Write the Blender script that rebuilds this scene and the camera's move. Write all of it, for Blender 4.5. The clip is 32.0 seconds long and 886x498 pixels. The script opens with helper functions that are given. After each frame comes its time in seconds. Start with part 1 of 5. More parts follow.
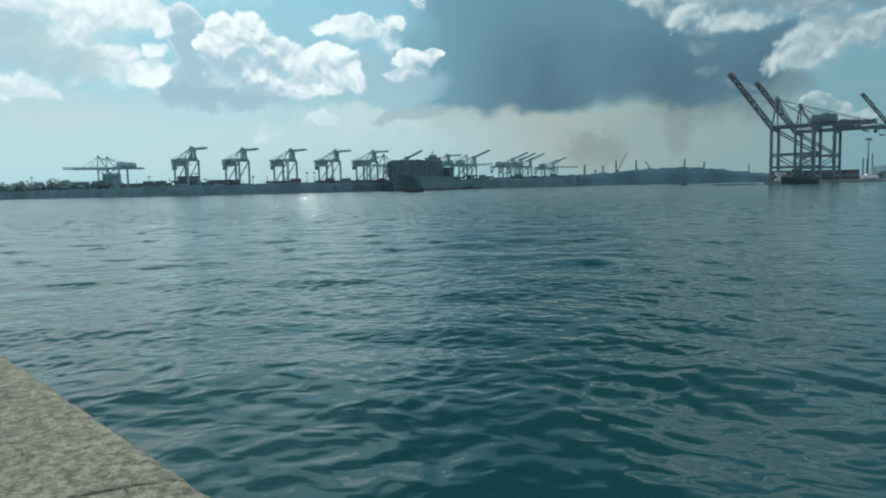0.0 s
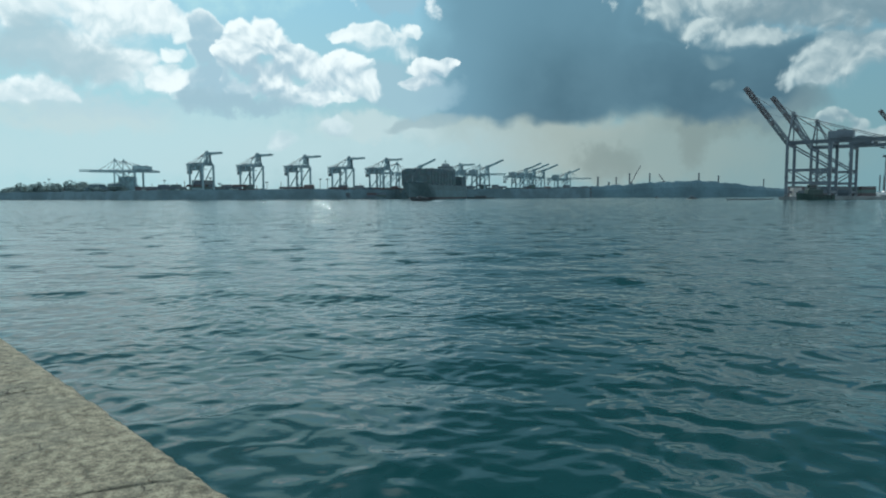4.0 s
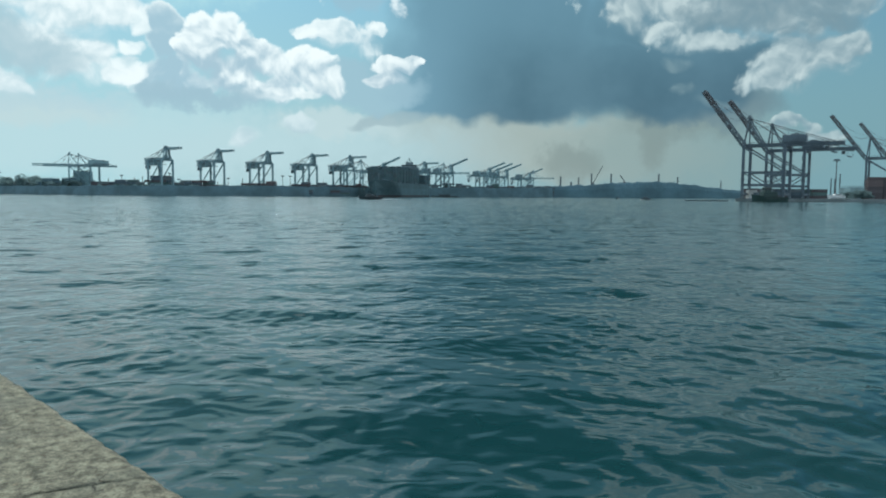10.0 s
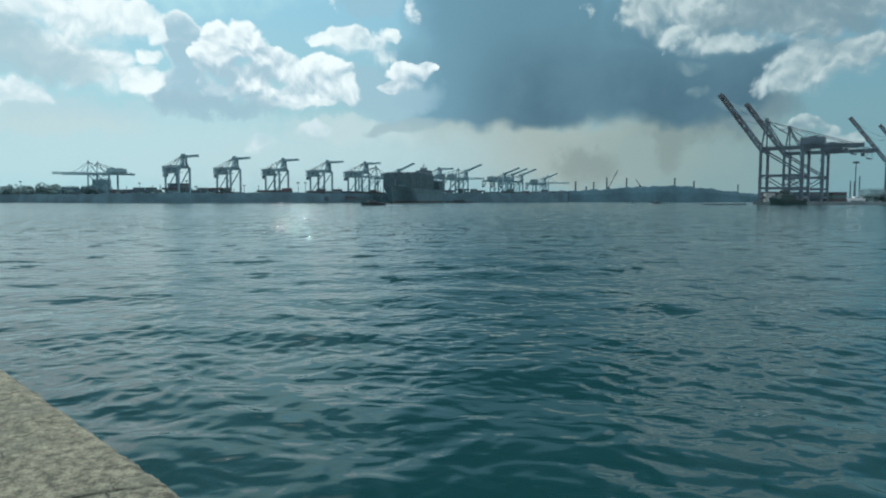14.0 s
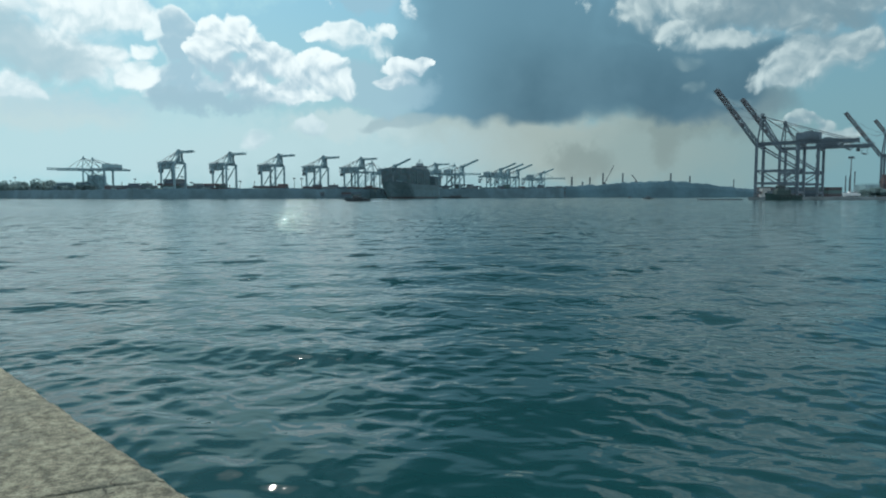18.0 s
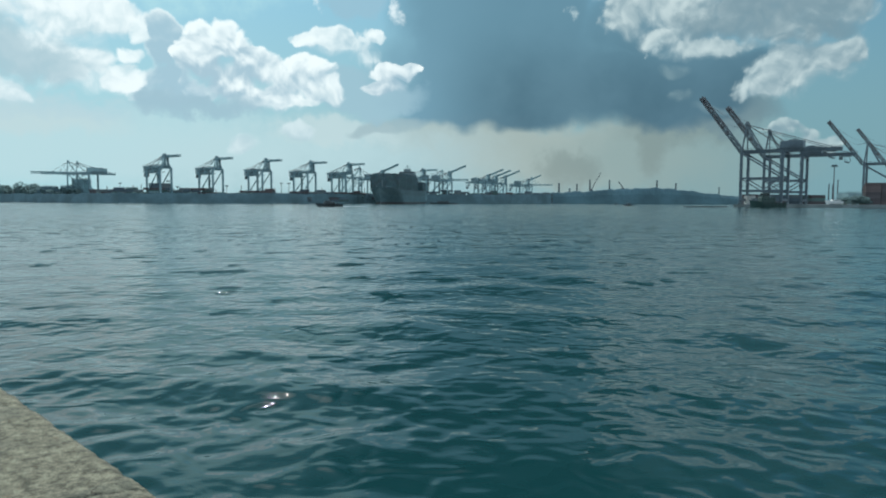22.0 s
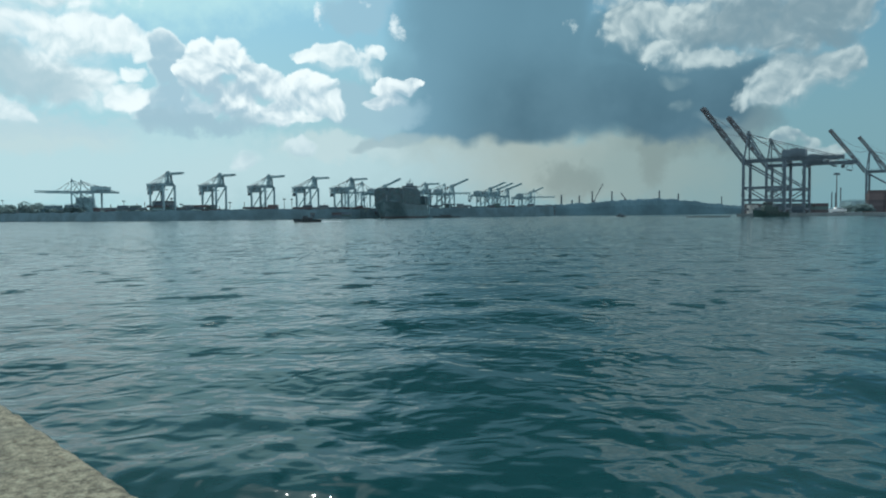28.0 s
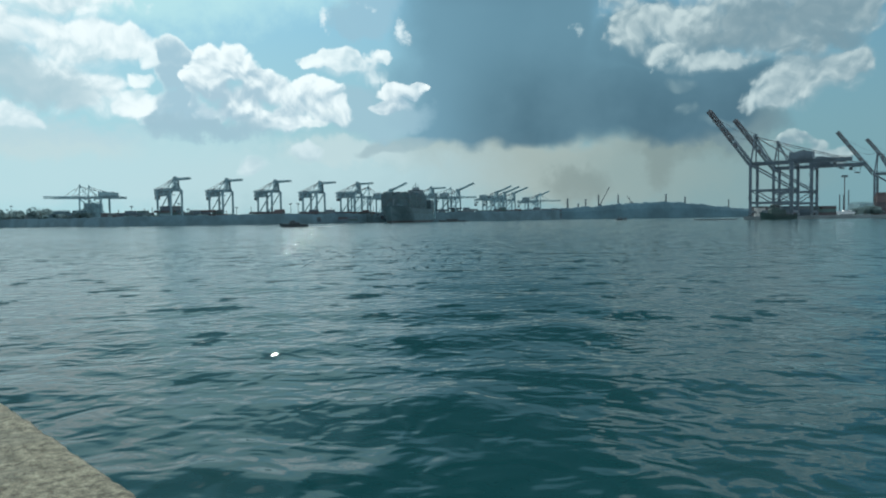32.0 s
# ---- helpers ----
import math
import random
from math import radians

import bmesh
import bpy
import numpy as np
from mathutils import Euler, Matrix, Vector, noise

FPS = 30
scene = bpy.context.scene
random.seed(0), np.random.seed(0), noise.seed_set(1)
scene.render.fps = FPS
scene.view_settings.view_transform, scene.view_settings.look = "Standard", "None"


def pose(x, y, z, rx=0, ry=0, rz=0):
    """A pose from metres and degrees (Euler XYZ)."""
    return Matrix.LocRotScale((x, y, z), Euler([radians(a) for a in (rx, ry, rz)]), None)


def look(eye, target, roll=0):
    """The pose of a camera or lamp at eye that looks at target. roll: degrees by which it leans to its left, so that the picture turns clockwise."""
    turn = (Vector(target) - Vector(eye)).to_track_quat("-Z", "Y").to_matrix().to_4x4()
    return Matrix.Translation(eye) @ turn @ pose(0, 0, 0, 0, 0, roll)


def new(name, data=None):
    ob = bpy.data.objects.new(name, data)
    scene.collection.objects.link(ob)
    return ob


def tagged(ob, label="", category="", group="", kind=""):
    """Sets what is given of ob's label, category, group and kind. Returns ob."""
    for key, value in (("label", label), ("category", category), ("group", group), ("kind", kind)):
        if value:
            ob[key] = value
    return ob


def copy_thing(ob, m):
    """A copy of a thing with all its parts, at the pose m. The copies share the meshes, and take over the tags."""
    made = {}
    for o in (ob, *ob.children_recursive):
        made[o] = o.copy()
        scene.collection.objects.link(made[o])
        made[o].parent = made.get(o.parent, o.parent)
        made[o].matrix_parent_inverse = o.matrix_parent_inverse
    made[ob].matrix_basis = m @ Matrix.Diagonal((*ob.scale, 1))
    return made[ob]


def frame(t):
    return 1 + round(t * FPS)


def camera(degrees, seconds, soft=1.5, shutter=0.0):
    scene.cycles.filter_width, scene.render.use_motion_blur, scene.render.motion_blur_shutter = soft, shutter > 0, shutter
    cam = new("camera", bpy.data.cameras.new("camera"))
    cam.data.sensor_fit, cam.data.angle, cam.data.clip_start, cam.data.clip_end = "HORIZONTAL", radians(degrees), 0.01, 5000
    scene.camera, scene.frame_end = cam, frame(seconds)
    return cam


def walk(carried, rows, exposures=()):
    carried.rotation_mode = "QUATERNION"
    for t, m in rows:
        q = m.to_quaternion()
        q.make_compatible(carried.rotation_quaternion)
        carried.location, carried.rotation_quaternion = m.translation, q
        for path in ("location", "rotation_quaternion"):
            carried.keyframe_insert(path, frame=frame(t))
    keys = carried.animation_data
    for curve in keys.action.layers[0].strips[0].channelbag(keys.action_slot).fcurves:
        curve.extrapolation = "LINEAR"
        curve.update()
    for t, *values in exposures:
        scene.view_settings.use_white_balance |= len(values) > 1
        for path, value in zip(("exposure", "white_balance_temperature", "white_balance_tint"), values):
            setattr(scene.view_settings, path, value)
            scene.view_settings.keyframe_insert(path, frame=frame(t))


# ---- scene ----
# A harbour seen from a stone quay: the camera is held by hand at the edge of the water.
# z = 0 is the water, y leads out over it; the hand stays about 1.55 m above the quay.
PATH = [
    (0, 0.002, 0.036, 3.018, 84.892, 1.273, 0.486),
    (0.5, 0.005, 0.035, 3.035, 85.347, 2.406, -0.219),
    (1, 0.009, -0.007, 3.021, 85.275, 2.207, 0.336),
    (1.5, 0.004, 0.004, 3.025, 85.536, 1.416, 0.807),
    (2, -0.038, 0.022, 3.007, 86.004, 0.338, 0.952),
    (2.5, -0.052, 0.012, 3.007, 86.010, -0.111, 1.123),
    (4.5, -0.036, 0.045, 2.993, 85.140, 0.236, 1.588),
    (5, -0.005, 0.093, 3.000, 84.328, 0.271, 0.670),
    (5.5, -0.005, 0.041, 3.001, 83.947, 0.308, 0.405),
    (6, 0.003, 0.011, 3.016, 84.642, 1.142, 0.659),
    (6.5, -0.007, 0.069, 3.018, 86.001, 0.336, -1.116),
    (7, -0.003, 0.034, 3.023, 86.599, 0.539, -2.365),
    (7.5, -0.011, 0.012, 3.008, 86.463, 0.692, -2.627),
    (8, 0.005, -0.038, 3.024, 86.306, 0.642, -2.327),
    (8.5, 0.006, 0.037, 3.007, 86.446, -0.558, -2.314),
    (9, 0.008, 0.022, 3.008, 85.883, -0.378, -3.294),
    (9.5, -0.014, 0.040, 2.982, 85.438, -0.212, -2.210),
    (10, -0.012, -0.004, 2.998, 85.524, -0.432, -1.458),
    (10.5, -0.019, 0.001, 2.998, 85.601, -0.038, -0.262),
    (11, -0.006, -0.005, 3.008, 85.913, 0.205, 0.233),
    (11.5, 0.010, -0.001, 3.012, 85.974, 0.041, 0.172),
    (12, 0.010, -0.004, 3.011, 86.239, 0.137, 0.051),
    (12.5, 0.006, 0.001, 3.006, 86.334, 0.198, 0.047),
    (13, 0.000, 0.000, 3.000, 86.175, -0.000, 0.000),
    (13.5, -0.002, 0.020, 3.001, 85.873, -0.226, -0.052),
    (14, 0.006, 0.018, 3.000, 85.974, -0.031, -0.236),
    (14.5, 0.013, 0.002, 3.010, 86.179, -0.155, -0.511),
    (16.5, -0.002, 0.010, 2.997, 85.773, -0.604, -0.317),
    (17, 0.009, 0.002, 3.004, 85.970, -0.534, -0.692),
    (17.5, 0.012, -0.008, 2.998, 85.991, -0.098, -0.621),
    (18, -0.004, 0.031, 2.989, 85.608, 0.036, -0.544),
    (18.5, 0.014, 0.009, 3.002, 85.837, 0.261, -0.193),
    (19, 0.012, 0.009, 3.008, 86.174, 0.139, -0.253),
    (19.5, 0.008, 0.014, 3.003, 86.168, 0.169, -0.412),
    (20, 0.016, 0.004, 3.007, 86.181, 0.397, -0.344),
    (20.5, 0.014, 0.023, 3.016, 86.301, 0.689, -0.690),
    (21, 0.014, 0.014, 3.010, 86.362, 0.359, -1.114),
    (21.5, 0.009, -0.011, 3.008, 86.092, -0.229, -1.234),
    (22, 0.004, 0.028, 3.000, 86.086, -0.261, -1.573),
    (22.5, 0.007, 0.007, 3.001, 86.255, -0.151, -1.841),
    (23, 0.029, -0.030, 3.021, 86.508, 0.176, -1.811),
    (23.5, 0.023, -0.023, 3.018, 86.492, 0.366, -1.454),
    (24, 0.023, -0.006, 3.013, 86.427, 0.338, -1.402),
    (24.5, 0.025, 0.001, 3.015, 86.515, 0.281, -1.427),
    (25, 0.034, -0.027, 3.022, 86.813, 0.450, -1.340),
    (25.5, 0.029, -0.022, 3.020, 87.043, 0.536, -1.196),
    (27.5, 0.024, 0.005, 3.013, 86.942, 0.662, -1.445),
    (28, 0.000, 0.029, 2.999, 87.210, 0.539, -1.349),
    (28.5, 0.011, -0.014, 3.013, 87.359, 0.474, -1.148),
    (29, 0.007, -0.007, 3.014, 87.237, 0.422, -0.946),
    (29.5, 0.004, 0.009, 3.005, 86.984, 0.358, -0.834),
    (30, 0.020, 0.004, 3.014, 86.852, 0.199, -1.006),
    (30.5, 0.021, -0.012, 3.020, 87.056, 0.507, -1.131),
    (31, 0.023, -0.014, 3.017, 87.349, 0.629, -1.009),
    (31.5, 0.000, 0.008, 3.008, 87.468, 0.803, -0.888),
    (32, 0.007, 0.003, 3.011, 87.551, 0.765, -0.839),
]

cam = camera(65.5, 32.0, soft=2.0)
walk(cam, [(t, pose(x, y, z, a, b, c)) for t, x, y, z, a, b, c in PATH], [(0.0, 0.03, 6150, 5.0), (32.0, 0.03, 6150, 5.0)])

CHART, EYE = 1219.0, 3.0


def plan(c, d):
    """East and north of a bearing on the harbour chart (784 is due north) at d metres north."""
    return (c - 784.0) / CHART * d, d


def rise(r, d):
    """Height over the water of a sight line (359.5 is level) at d metres north."""
    return EYE + (359.5 - r) / CHART * d


# ---- light ----
SUN_AZ, SUN_EL = -16.5, 45.0
sun_data = bpy.data.lights.new("sun", "SUN")
sun_data.energy, sun_data.angle, sun_data.color = 3.0, radians(0.53), (1.0, 0.95, 0.86)
sun = new("sun", sun_data)
sa, se = radians(SUN_AZ), radians(SUN_EL)
sun.matrix_world = look((math.sin(sa) * math.cos(se) * 100, math.cos(sa) * math.cos(se) * 100, math.sin(se) * 100), (0, 0, 0))

world = bpy.data.worlds.new("harbour_sky")
scene.world = world
world.use_nodes = True
WT = world.node_tree
WT.nodes.clear()


class Nodes:
    """Short hand for a node tree."""

    def __init__(self, tree):
        self.tree = tree

    def node(self, kind):
        return self.tree.nodes.new(kind)

    def put(self, socket, value):
        if isinstance(value, bpy.types.NodeSocket):
            self.tree.links.new(value, socket)
        elif value is not None:
            socket.default_value = value

    def math(self, op, a, b=None, c=None, clamp=False):
        n = self.node("ShaderNodeMath")
        n.operation, n.use_clamp = op, clamp
        for s, v in zip(n.inputs, (a, b, c)):
            self.put(s, v)
        return n.outputs[0]

    def vec(self, op, a, b=None, c=None):
        n = self.node("ShaderNodeVectorMath")
        n.operation = op
        for s, v in zip(n.inputs, (a, b, c)):
            self.put(s, v)
        return n.outputs[1] if op in ("DOT_PRODUCT", "LENGTH") else n.outputs[0]

    def noise(self, vector, scale, detail=5.0, rough=0.55, distortion=0.0):
        n = self.node("ShaderNodeTexNoise")
        self.put(n.inputs["Vector"], vector)
        for key, value in (("Scale", scale), ("Detail", detail), ("Roughness", rough), ("Distortion", distortion)):
            n.inputs[key].default_value = value
        return n

    def smooth(self, value, lo, hi, out_lo=0.0, out_hi=1.0):
        n = self.node("ShaderNodeMapRange")
        n.interpolation_type = "SMOOTHSTEP"
        for s, v in zip(n.inputs, (value, lo, hi, out_lo, out_hi)):
            self.put(s, v)
        return n.outputs[0]

    def mix(self, factor, a, b, blend="MIX"):
        n = self.node("ShaderNodeMix")
        n.data_type, n.blend_type = "RGBA", blend
        for s, v in ((n.inputs[0], factor), (n.inputs[6], a), (n.inputs[7], b)):
            self.put(s, (*v, 1.0) if isinstance(v, tuple) and len(v) == 3 else v)
        return n.outputs[2]


W = Nodes(WT)
TILT = radians(3.83)


def sky_spot(c, r):
    """Bearing and elevation of a spot of the sky chart, in chart units."""
    x, y, z = c - 784.0, CHART * math.cos(TILT) + (441.0 - r) * math.sin(TILT), (441.0 - r) * math.cos(TILT) - CHART * math.sin(TILT)
    return math.atan2(x, y) * CHART, math.atan2(z, math.hypot(x, y)) * CHART


def build_sky():
    coord = W.node("ShaderNodeTexCoord").outputs["Generated"]
    sep = W.node("ShaderNodeSeparateXYZ")
    W.put(sep.inputs[0], coord)
    az = W.math("MULTIPLY", W.math("ARCTAN2", sep.outputs[0], sep.outputs[1]), CHART)
    el = W.math("MULTIPLY", W.math("ARCSINE", sep.outputs[2]), CHART)
    comb = W.node("ShaderNodeCombineXYZ")
    W.put(comb.inputs[0], az), W.put(comb.inputs[1], el)
    flat = comb.outputs[0]
    big = W.noise(coord, 8.0, 4.0, 0.55)
    fine = W.noise(coord, 30.0, 8.0, 0.62)

    def scaled(v, k):
        n = W.vec("SCALE", v)
        n.node.inputs["Scale"].default_value = k
        return n

    half = (0.5, 0.5, 0.5)
    warp = W.vec("ADD", W.vec("SUBTRACT", big.outputs["Color"], half), scaled(W.vec("SUBTRACT", fine.outputs["Color"], half), 0.8))

    def warped(amount):
        return W.vec("MULTIPLY", W.vec("ADD", flat, scaled(warp, amount)), (1.0, 1.0, 0.0))

    def puffs(where, size):
        """Heaped round lumps: 0 at a lump's heart, growing to its rim."""
        v = W.node("ShaderNodeTexVoronoi")
        v.feature, v.voronoi_dimensions, v.normalize = "SMOOTH_F1", "2D", False
        W.put(v.inputs["Vector"], where)
        v.inputs["Scale"].default_value, v.inputs["Detail"].default_value = 1.0 / size, 2.0
        v.inputs["Roughness"].default_value, v.inputs["Lacunarity"].default_value = 0.5, 2.3
        v.inputs["Smoothness"].default_value = 0.35
        return v.outputs["Distance"]

    drift = warped(85.0)
    soft = W.noise(coord, 16.0, 2.0, 0.5)
    curl = W.vec("ADD", scaled(W.vec("SUBTRACT", soft.outputs["Color"], half), 60.0), scaled(W.vec("SUBTRACT", fine.outputs["Color"], half), 16.0))
    billow = W.vec("MULTIPLY", W.vec("ADD", flat, curl), (1.0, 1.0, 0.0))
    nearer = W.vec("ADD", billow, (-3.0, 11.0, 0.0))
    # heads of cloud in three sizes, and the same a little nearer the sun: the difference models their lit and shaded sides
    head, knob = puffs(billow, 92.0), puffs(billow, 34.0)
    head_up, knob_up = puffs(nearer, 92.0), puffs(nearer, 34.0)
    lump = W.math("MULTIPLY_ADD", knob, 0.5, head)
    lit = W.math("SUBTRACT", W.math("MULTIPLY_ADD", knob_up, 0.3, head_up), W.math("MULTIPLY_ADD", knob, 0.3, head))
    fluff = fine.outputs["Fac"]

    def field(blobs, where):
        """1 in the heart of a group of round clouds, 0 at their rims, below 0 outside."""
        low = None
        for c, r, wide, high in blobs:
            a, e = sky_spot(c, r)
            shrink = math.cos(a / CHART) ** 2
            sx, sy = 1.0 / (wide * shrink), 1.0 / (high * math.cos(a / CHART))
            v = W.vec("MULTIPLY_ADD", where, (sx, sy, 0.0), (-a * sx, -e * sy, 0.0))
            d = W.vec("DOT_PRODUCT", v, v)
            low = d if low is None else W.math("SMOOTH_MIN", low, d, 0.25)
        return W.math("SUBTRACT", 1.0, low)

    # clear air: the physical sky, whitened by haze towards the horizon
    sky = W.node("ShaderNodeTexSky")
    sky.sky_type, sky.sun_disc = "NISHITA", False
    sky.sun_elevation, sky.sun_rotation = radians(SUN_EL), radians(SUN_AZ)
    sky.air_density, sky.dust_density, sky.ozone_density = 1.1, 1.6, 1.2
    clear = W.vec("MULTIPLY", sky.outputs[0], (0.034, 0.065, 0.077))
    hazy = W.mix(W.smooth(az, -700.0, 600.0), (0.455, 0.675, 0.72), (0.215, 0.365, 0.41))
    colour = W.mix(W.smooth(el, 620.0, 40.0, 0.0, 0.95), clear, hazy)

    # warm pall of smoke low over the refinery
    pall = W.smooth(field([(1010, 266, 300, 66), (1080, 290, 240, 60), (860, 245, 200, 40)], drift), -0.1, 0.9, 0.0, 0.88)
    colour = W.mix(pall, colour, (0.40, 0.455, 0.42))
    colour = W.mix(W.smooth(field([(660, 285, 280, 80), (520, 300, 260, 60)], drift), -0.4, 1.0, 0.0, 0.7), colour, (0.475, 0.61, 0.63))
    colour = W.mix(W.smooth(field([(1230, 285, 260, 90)], drift), -0.3, 1.0, 0.0, 0.75), colour, (0.275, 0.37, 0.365))
    plume = W.smooth(field([(1035, 298, 55, 34), (1188, 262, 38, 60), (1250, 222, 130, 46), (1300, 200, 120, 42)], drift), -0.5, 0.9, 0.0, 0.42)
    colour = W.mix(plume, colour, (0.185, 0.225, 0.215))

    raised = W.vec("ADD", billow, (-6.0, 24.0, 0.0))

    def heap(colour, blobs, white, shade, rough=1.0, edge=0.34, strength=1.0, model=1.5, silver=0.4, base=0.3):
        """A heaped cloud with round crisp heads: bright where it is thin or faces the sun, grey in its heart and at its base."""
        core = field(blobs, billow)
        f = W.math("ADD", core, W.math("MULTIPLY_ADD", lump, -rough, rough * 1.04))
        f = W.math("ADD", f, W.math("MULTIPLY_ADD", fluff, 0.36, -0.18))
        top = W.math("SUBTRACT", core, field(blobs, raised))
        top = W.math("MAXIMUM", W.math("MINIMUM", top, 1.2), -1.2)
        body = W.math("MULTIPLY_ADD", lit, model, base)
        body = W.math("ADD", body, W.math("MULTIPLY", top, 0.42))
        body = W.math("ADD", body, W.smooth(f, 0.5, 0.0, 0.0, silver))
        body = W.math("ADD", body, W.math("MULTIPLY_ADD", big.outputs["Fac"], 0.9, -0.45))
        body = W.math("ADD", body, W.math("MULTIPLY_ADD", fluff, 0.3, -0.15))
        soft_edge = W.smooth(top, -0.6, 0.25, edge + 0.9, edge)
        mask = W.smooth(W.math("DIVIDE", f, soft_edge), 0.0, 1.0, 0.0, strength)
        return W.mix(mask, colour, W.mix(W.smooth(body, -0.1, 1.25), shade, white))

    def veil(colour, blobs, lo, hi, tone, strength, torn=1.2, where=drift):
        """A soft grey or blue sheet with torn rims."""
        f = W.math("ADD", field(blobs, where), W.math("MULTIPLY_ADD", fluff, torn, -torn / 2))
        return W.mix(W.smooth(f, lo, hi, 0.0, strength), colour, tone)

    deep = W.mix(W.smooth(big.outputs["Fac"], 0.3, 0.7), (0.080, 0.160, 0.212), (0.112, 0.208, 0.268))
    deep = W.mix(W.smooth(az, 190.0, -60.0, 0.0, 0.9), deep, (0.205, 0.37, 0.47))
    deep = W.mix(W.smooth(el, 170.0, 330.0, 0.0, 0.7), deep, (0.165, 0.31, 0.395))
    # its thick heart, higher up
    deep = W.mix(W.math("MULTIPLY", W.smooth(el, 350.0, 470.0), W.smooth(az, -260.0, -60.0)), deep, (0.036, 0.082, 0.110))

    # added to shape the water's reflections: an unseen high grey sheet over the harbour, and thin bright cloud below it
    # on the sunny side
    sheet = W.math("MULTIPLY", W.smooth(el, 410.0, 580.0), W.smooth(el, 1250.0, 950.0))
    sheet = W.math("MULTIPLY", sheet, W.smooth(W.math("ABSOLUTE", az), 1500.0, 1000.0))
    sheet = W.math("MULTIPLY", sheet, W.smooth(big.outputs["Fac"], 0.25, 0.6, 0.55, 0.9))
    colour = W.mix(sheet, colour, (0.135, 0.235, 0.265))
    colour = veil(colour, [(180, -110, 520, 110), (520, -120, 200, 90)], -0.3, 0.9, (0.52, 0.77, 0.79), 0.9)
    # thin low streaks and puffs
    colour = veil(colour, [(280, 265, 520, 70)], -0.6, 0.9, (0.535, 0.70, 0.725), 0.75)
    colour = veil(colour, [(640, 236, 120, 24), (100, 205, 190, 34)], -0.4, 1.0, (0.56, 0.68, 0.69), 0.8)
    colour = heap(colour, [(470, 262, 27, 19), (562, 236, 36, 17)], (0.70, 0.80, 0.82), (0.46, 0.60, 0.65), edge=0.8, strength=0.9, rough=0.7)
    # smoke drifting up to the grey bank
    colour = veil(colour, [(1330, 204, 100, 34), (1255, 215, 90, 30)], -0.5, 0.9, (0.165, 0.245, 0.285), 0.7)
    # white heap behind the tall cranes
    colour = heap(colour, [(1412, 234, 32, 17), (1440, 226, 34, 19), (1474, 234, 30, 17), (1500, 248, 26, 12)], (0.53, 0.63, 0.63), (0.25, 0.36, 0.41), edge=0.6, base=0.1, rough=1.4, model=2.0, strength=0.9)
    # the large grey bank, reaching far up over the water
    colour = veil(colour, [(930, 120, 215, 92), (1110, 144, 230, 64), (880, 20, 140, 140), (1000, 30, 85, 130), (1310, 126, 140, 48), (810, 175, 90, 42), (960, -140, 235, 130), (975, -330, 245, 190), (980, -540, 250, 230), (720, -340, 240, 100), (560, -560, 300, 180), (850, 205, 110, 26), (930, 200, 170, 34), (1260, 178, 100, 30), (1180, 40, 140, 60), (1215, 186, 120, 34)], -0.65, 0.6, deep, 0.97, 0.22, billow)
    colour = veil(colour, [(735, 224, 52, 15), (700, 230, 40, 10)], -0.4, 0.8, (0.36, 0.475, 0.51), 0.75, 0.5, billow)
    # broken bright banks high over the cranes
    colour = heap(colour, [(1140, 30, 46, 46), (1230, 10, 120, 66), (1340, 0, 150, 78), (1480, 10, 130, 74), (1210, 62, 80, 26), (1300, 76, 110, 24), (1450, 112, 84, 56), (1510, 90, 80, 50), (1400, 152, 70, 26), (1350, -80, 300, 90)], (0.60, 0.69, 0.69), (0.25, 0.36, 0.41), edge=0.5, silver=0.25, base=0.48, model=1.5)
    colour = veil(colour, [(1420, -10, 150, 40), (1340, 34, 110, 26), (1480, 40, 60, 24)], -0.5, 0.9, (0.20, 0.30, 0.35), 0.8)
    colour = heap(colour, [(1246, 168, 38, 18), (1310, 186, 60, 14), (1240, 118, 36, 14)], (0.34, 0.45, 0.47), (0.20, 0.30, 0.34), edge=1.2, strength=0.35)
    # torn bright shreds on its rim
    shreds = W.math("MULTIPLY_ADD", 0.6, field([(1196, 78, 20, 20), (1042, 26, 15, 22), (1182, 96, 9, 12)], billow), W.math("MULTIPLY_ADD", fluff, 5.0, -2.5))
    colour = W.mix(W.smooth(shreds, 0.3, 1.2, 0.0, 0.8), colour, (0.60, 0.71, 0.72))
    # tower and heaped cloud over the terminal
    colour = veil(colour, [(650, 150, 50, 42), (700, 178, 80, 34)], -0.5, 0.6, (0.365, 0.53, 0.61), 0.8, 0.9)
    colour = heap(colour, [(334, 70, 38, 44), (322, 110, 38, 60), (326, 150, 50, 44), (350, 176, 80, 34)], (0.90, 0.96, 0.95), (0.40, 0.565, 0.65), silver=0.8, base=-0.2, model=0.8, rough=0.7)
    colour = heap(colour, [(420, 86, 56, 44), (388, 120, 50, 50), (482, 128, 76, 38), (560, 148, 76, 38), (600, 170, 50, 32), (440, 156, 96, 46), (515, 172, 110, 34)], (0.93, 0.985, 0.975), (0.42, 0.565, 0.645), model=1.7, silver=0.35, base=0.46, rough=0.9)
    colour = veil(colour, [(400, 190, 110, 24), (330, 176, 44, 34)], -0.3, 0.9, (0.375, 0.53, 0.605), 0.9)
    colour = heap(colour, [(575, 186, 48, 11), (615, 176, 34, 16)], (0.88, 0.94, 0.93), (0.55, 0.68, 0.73), edge=0.6, strength=0.8)
    # small bright clouds and torn shreds
    colour = heap(colour, [(600, 76, 48, 18), (648, 86, 60, 26), (694, 72, 28, 20), (680, 104, 42, 24)], (0.91, 0.97, 0.96), (0.50, 0.65, 0.71), edge=0.35, rough=0.9)
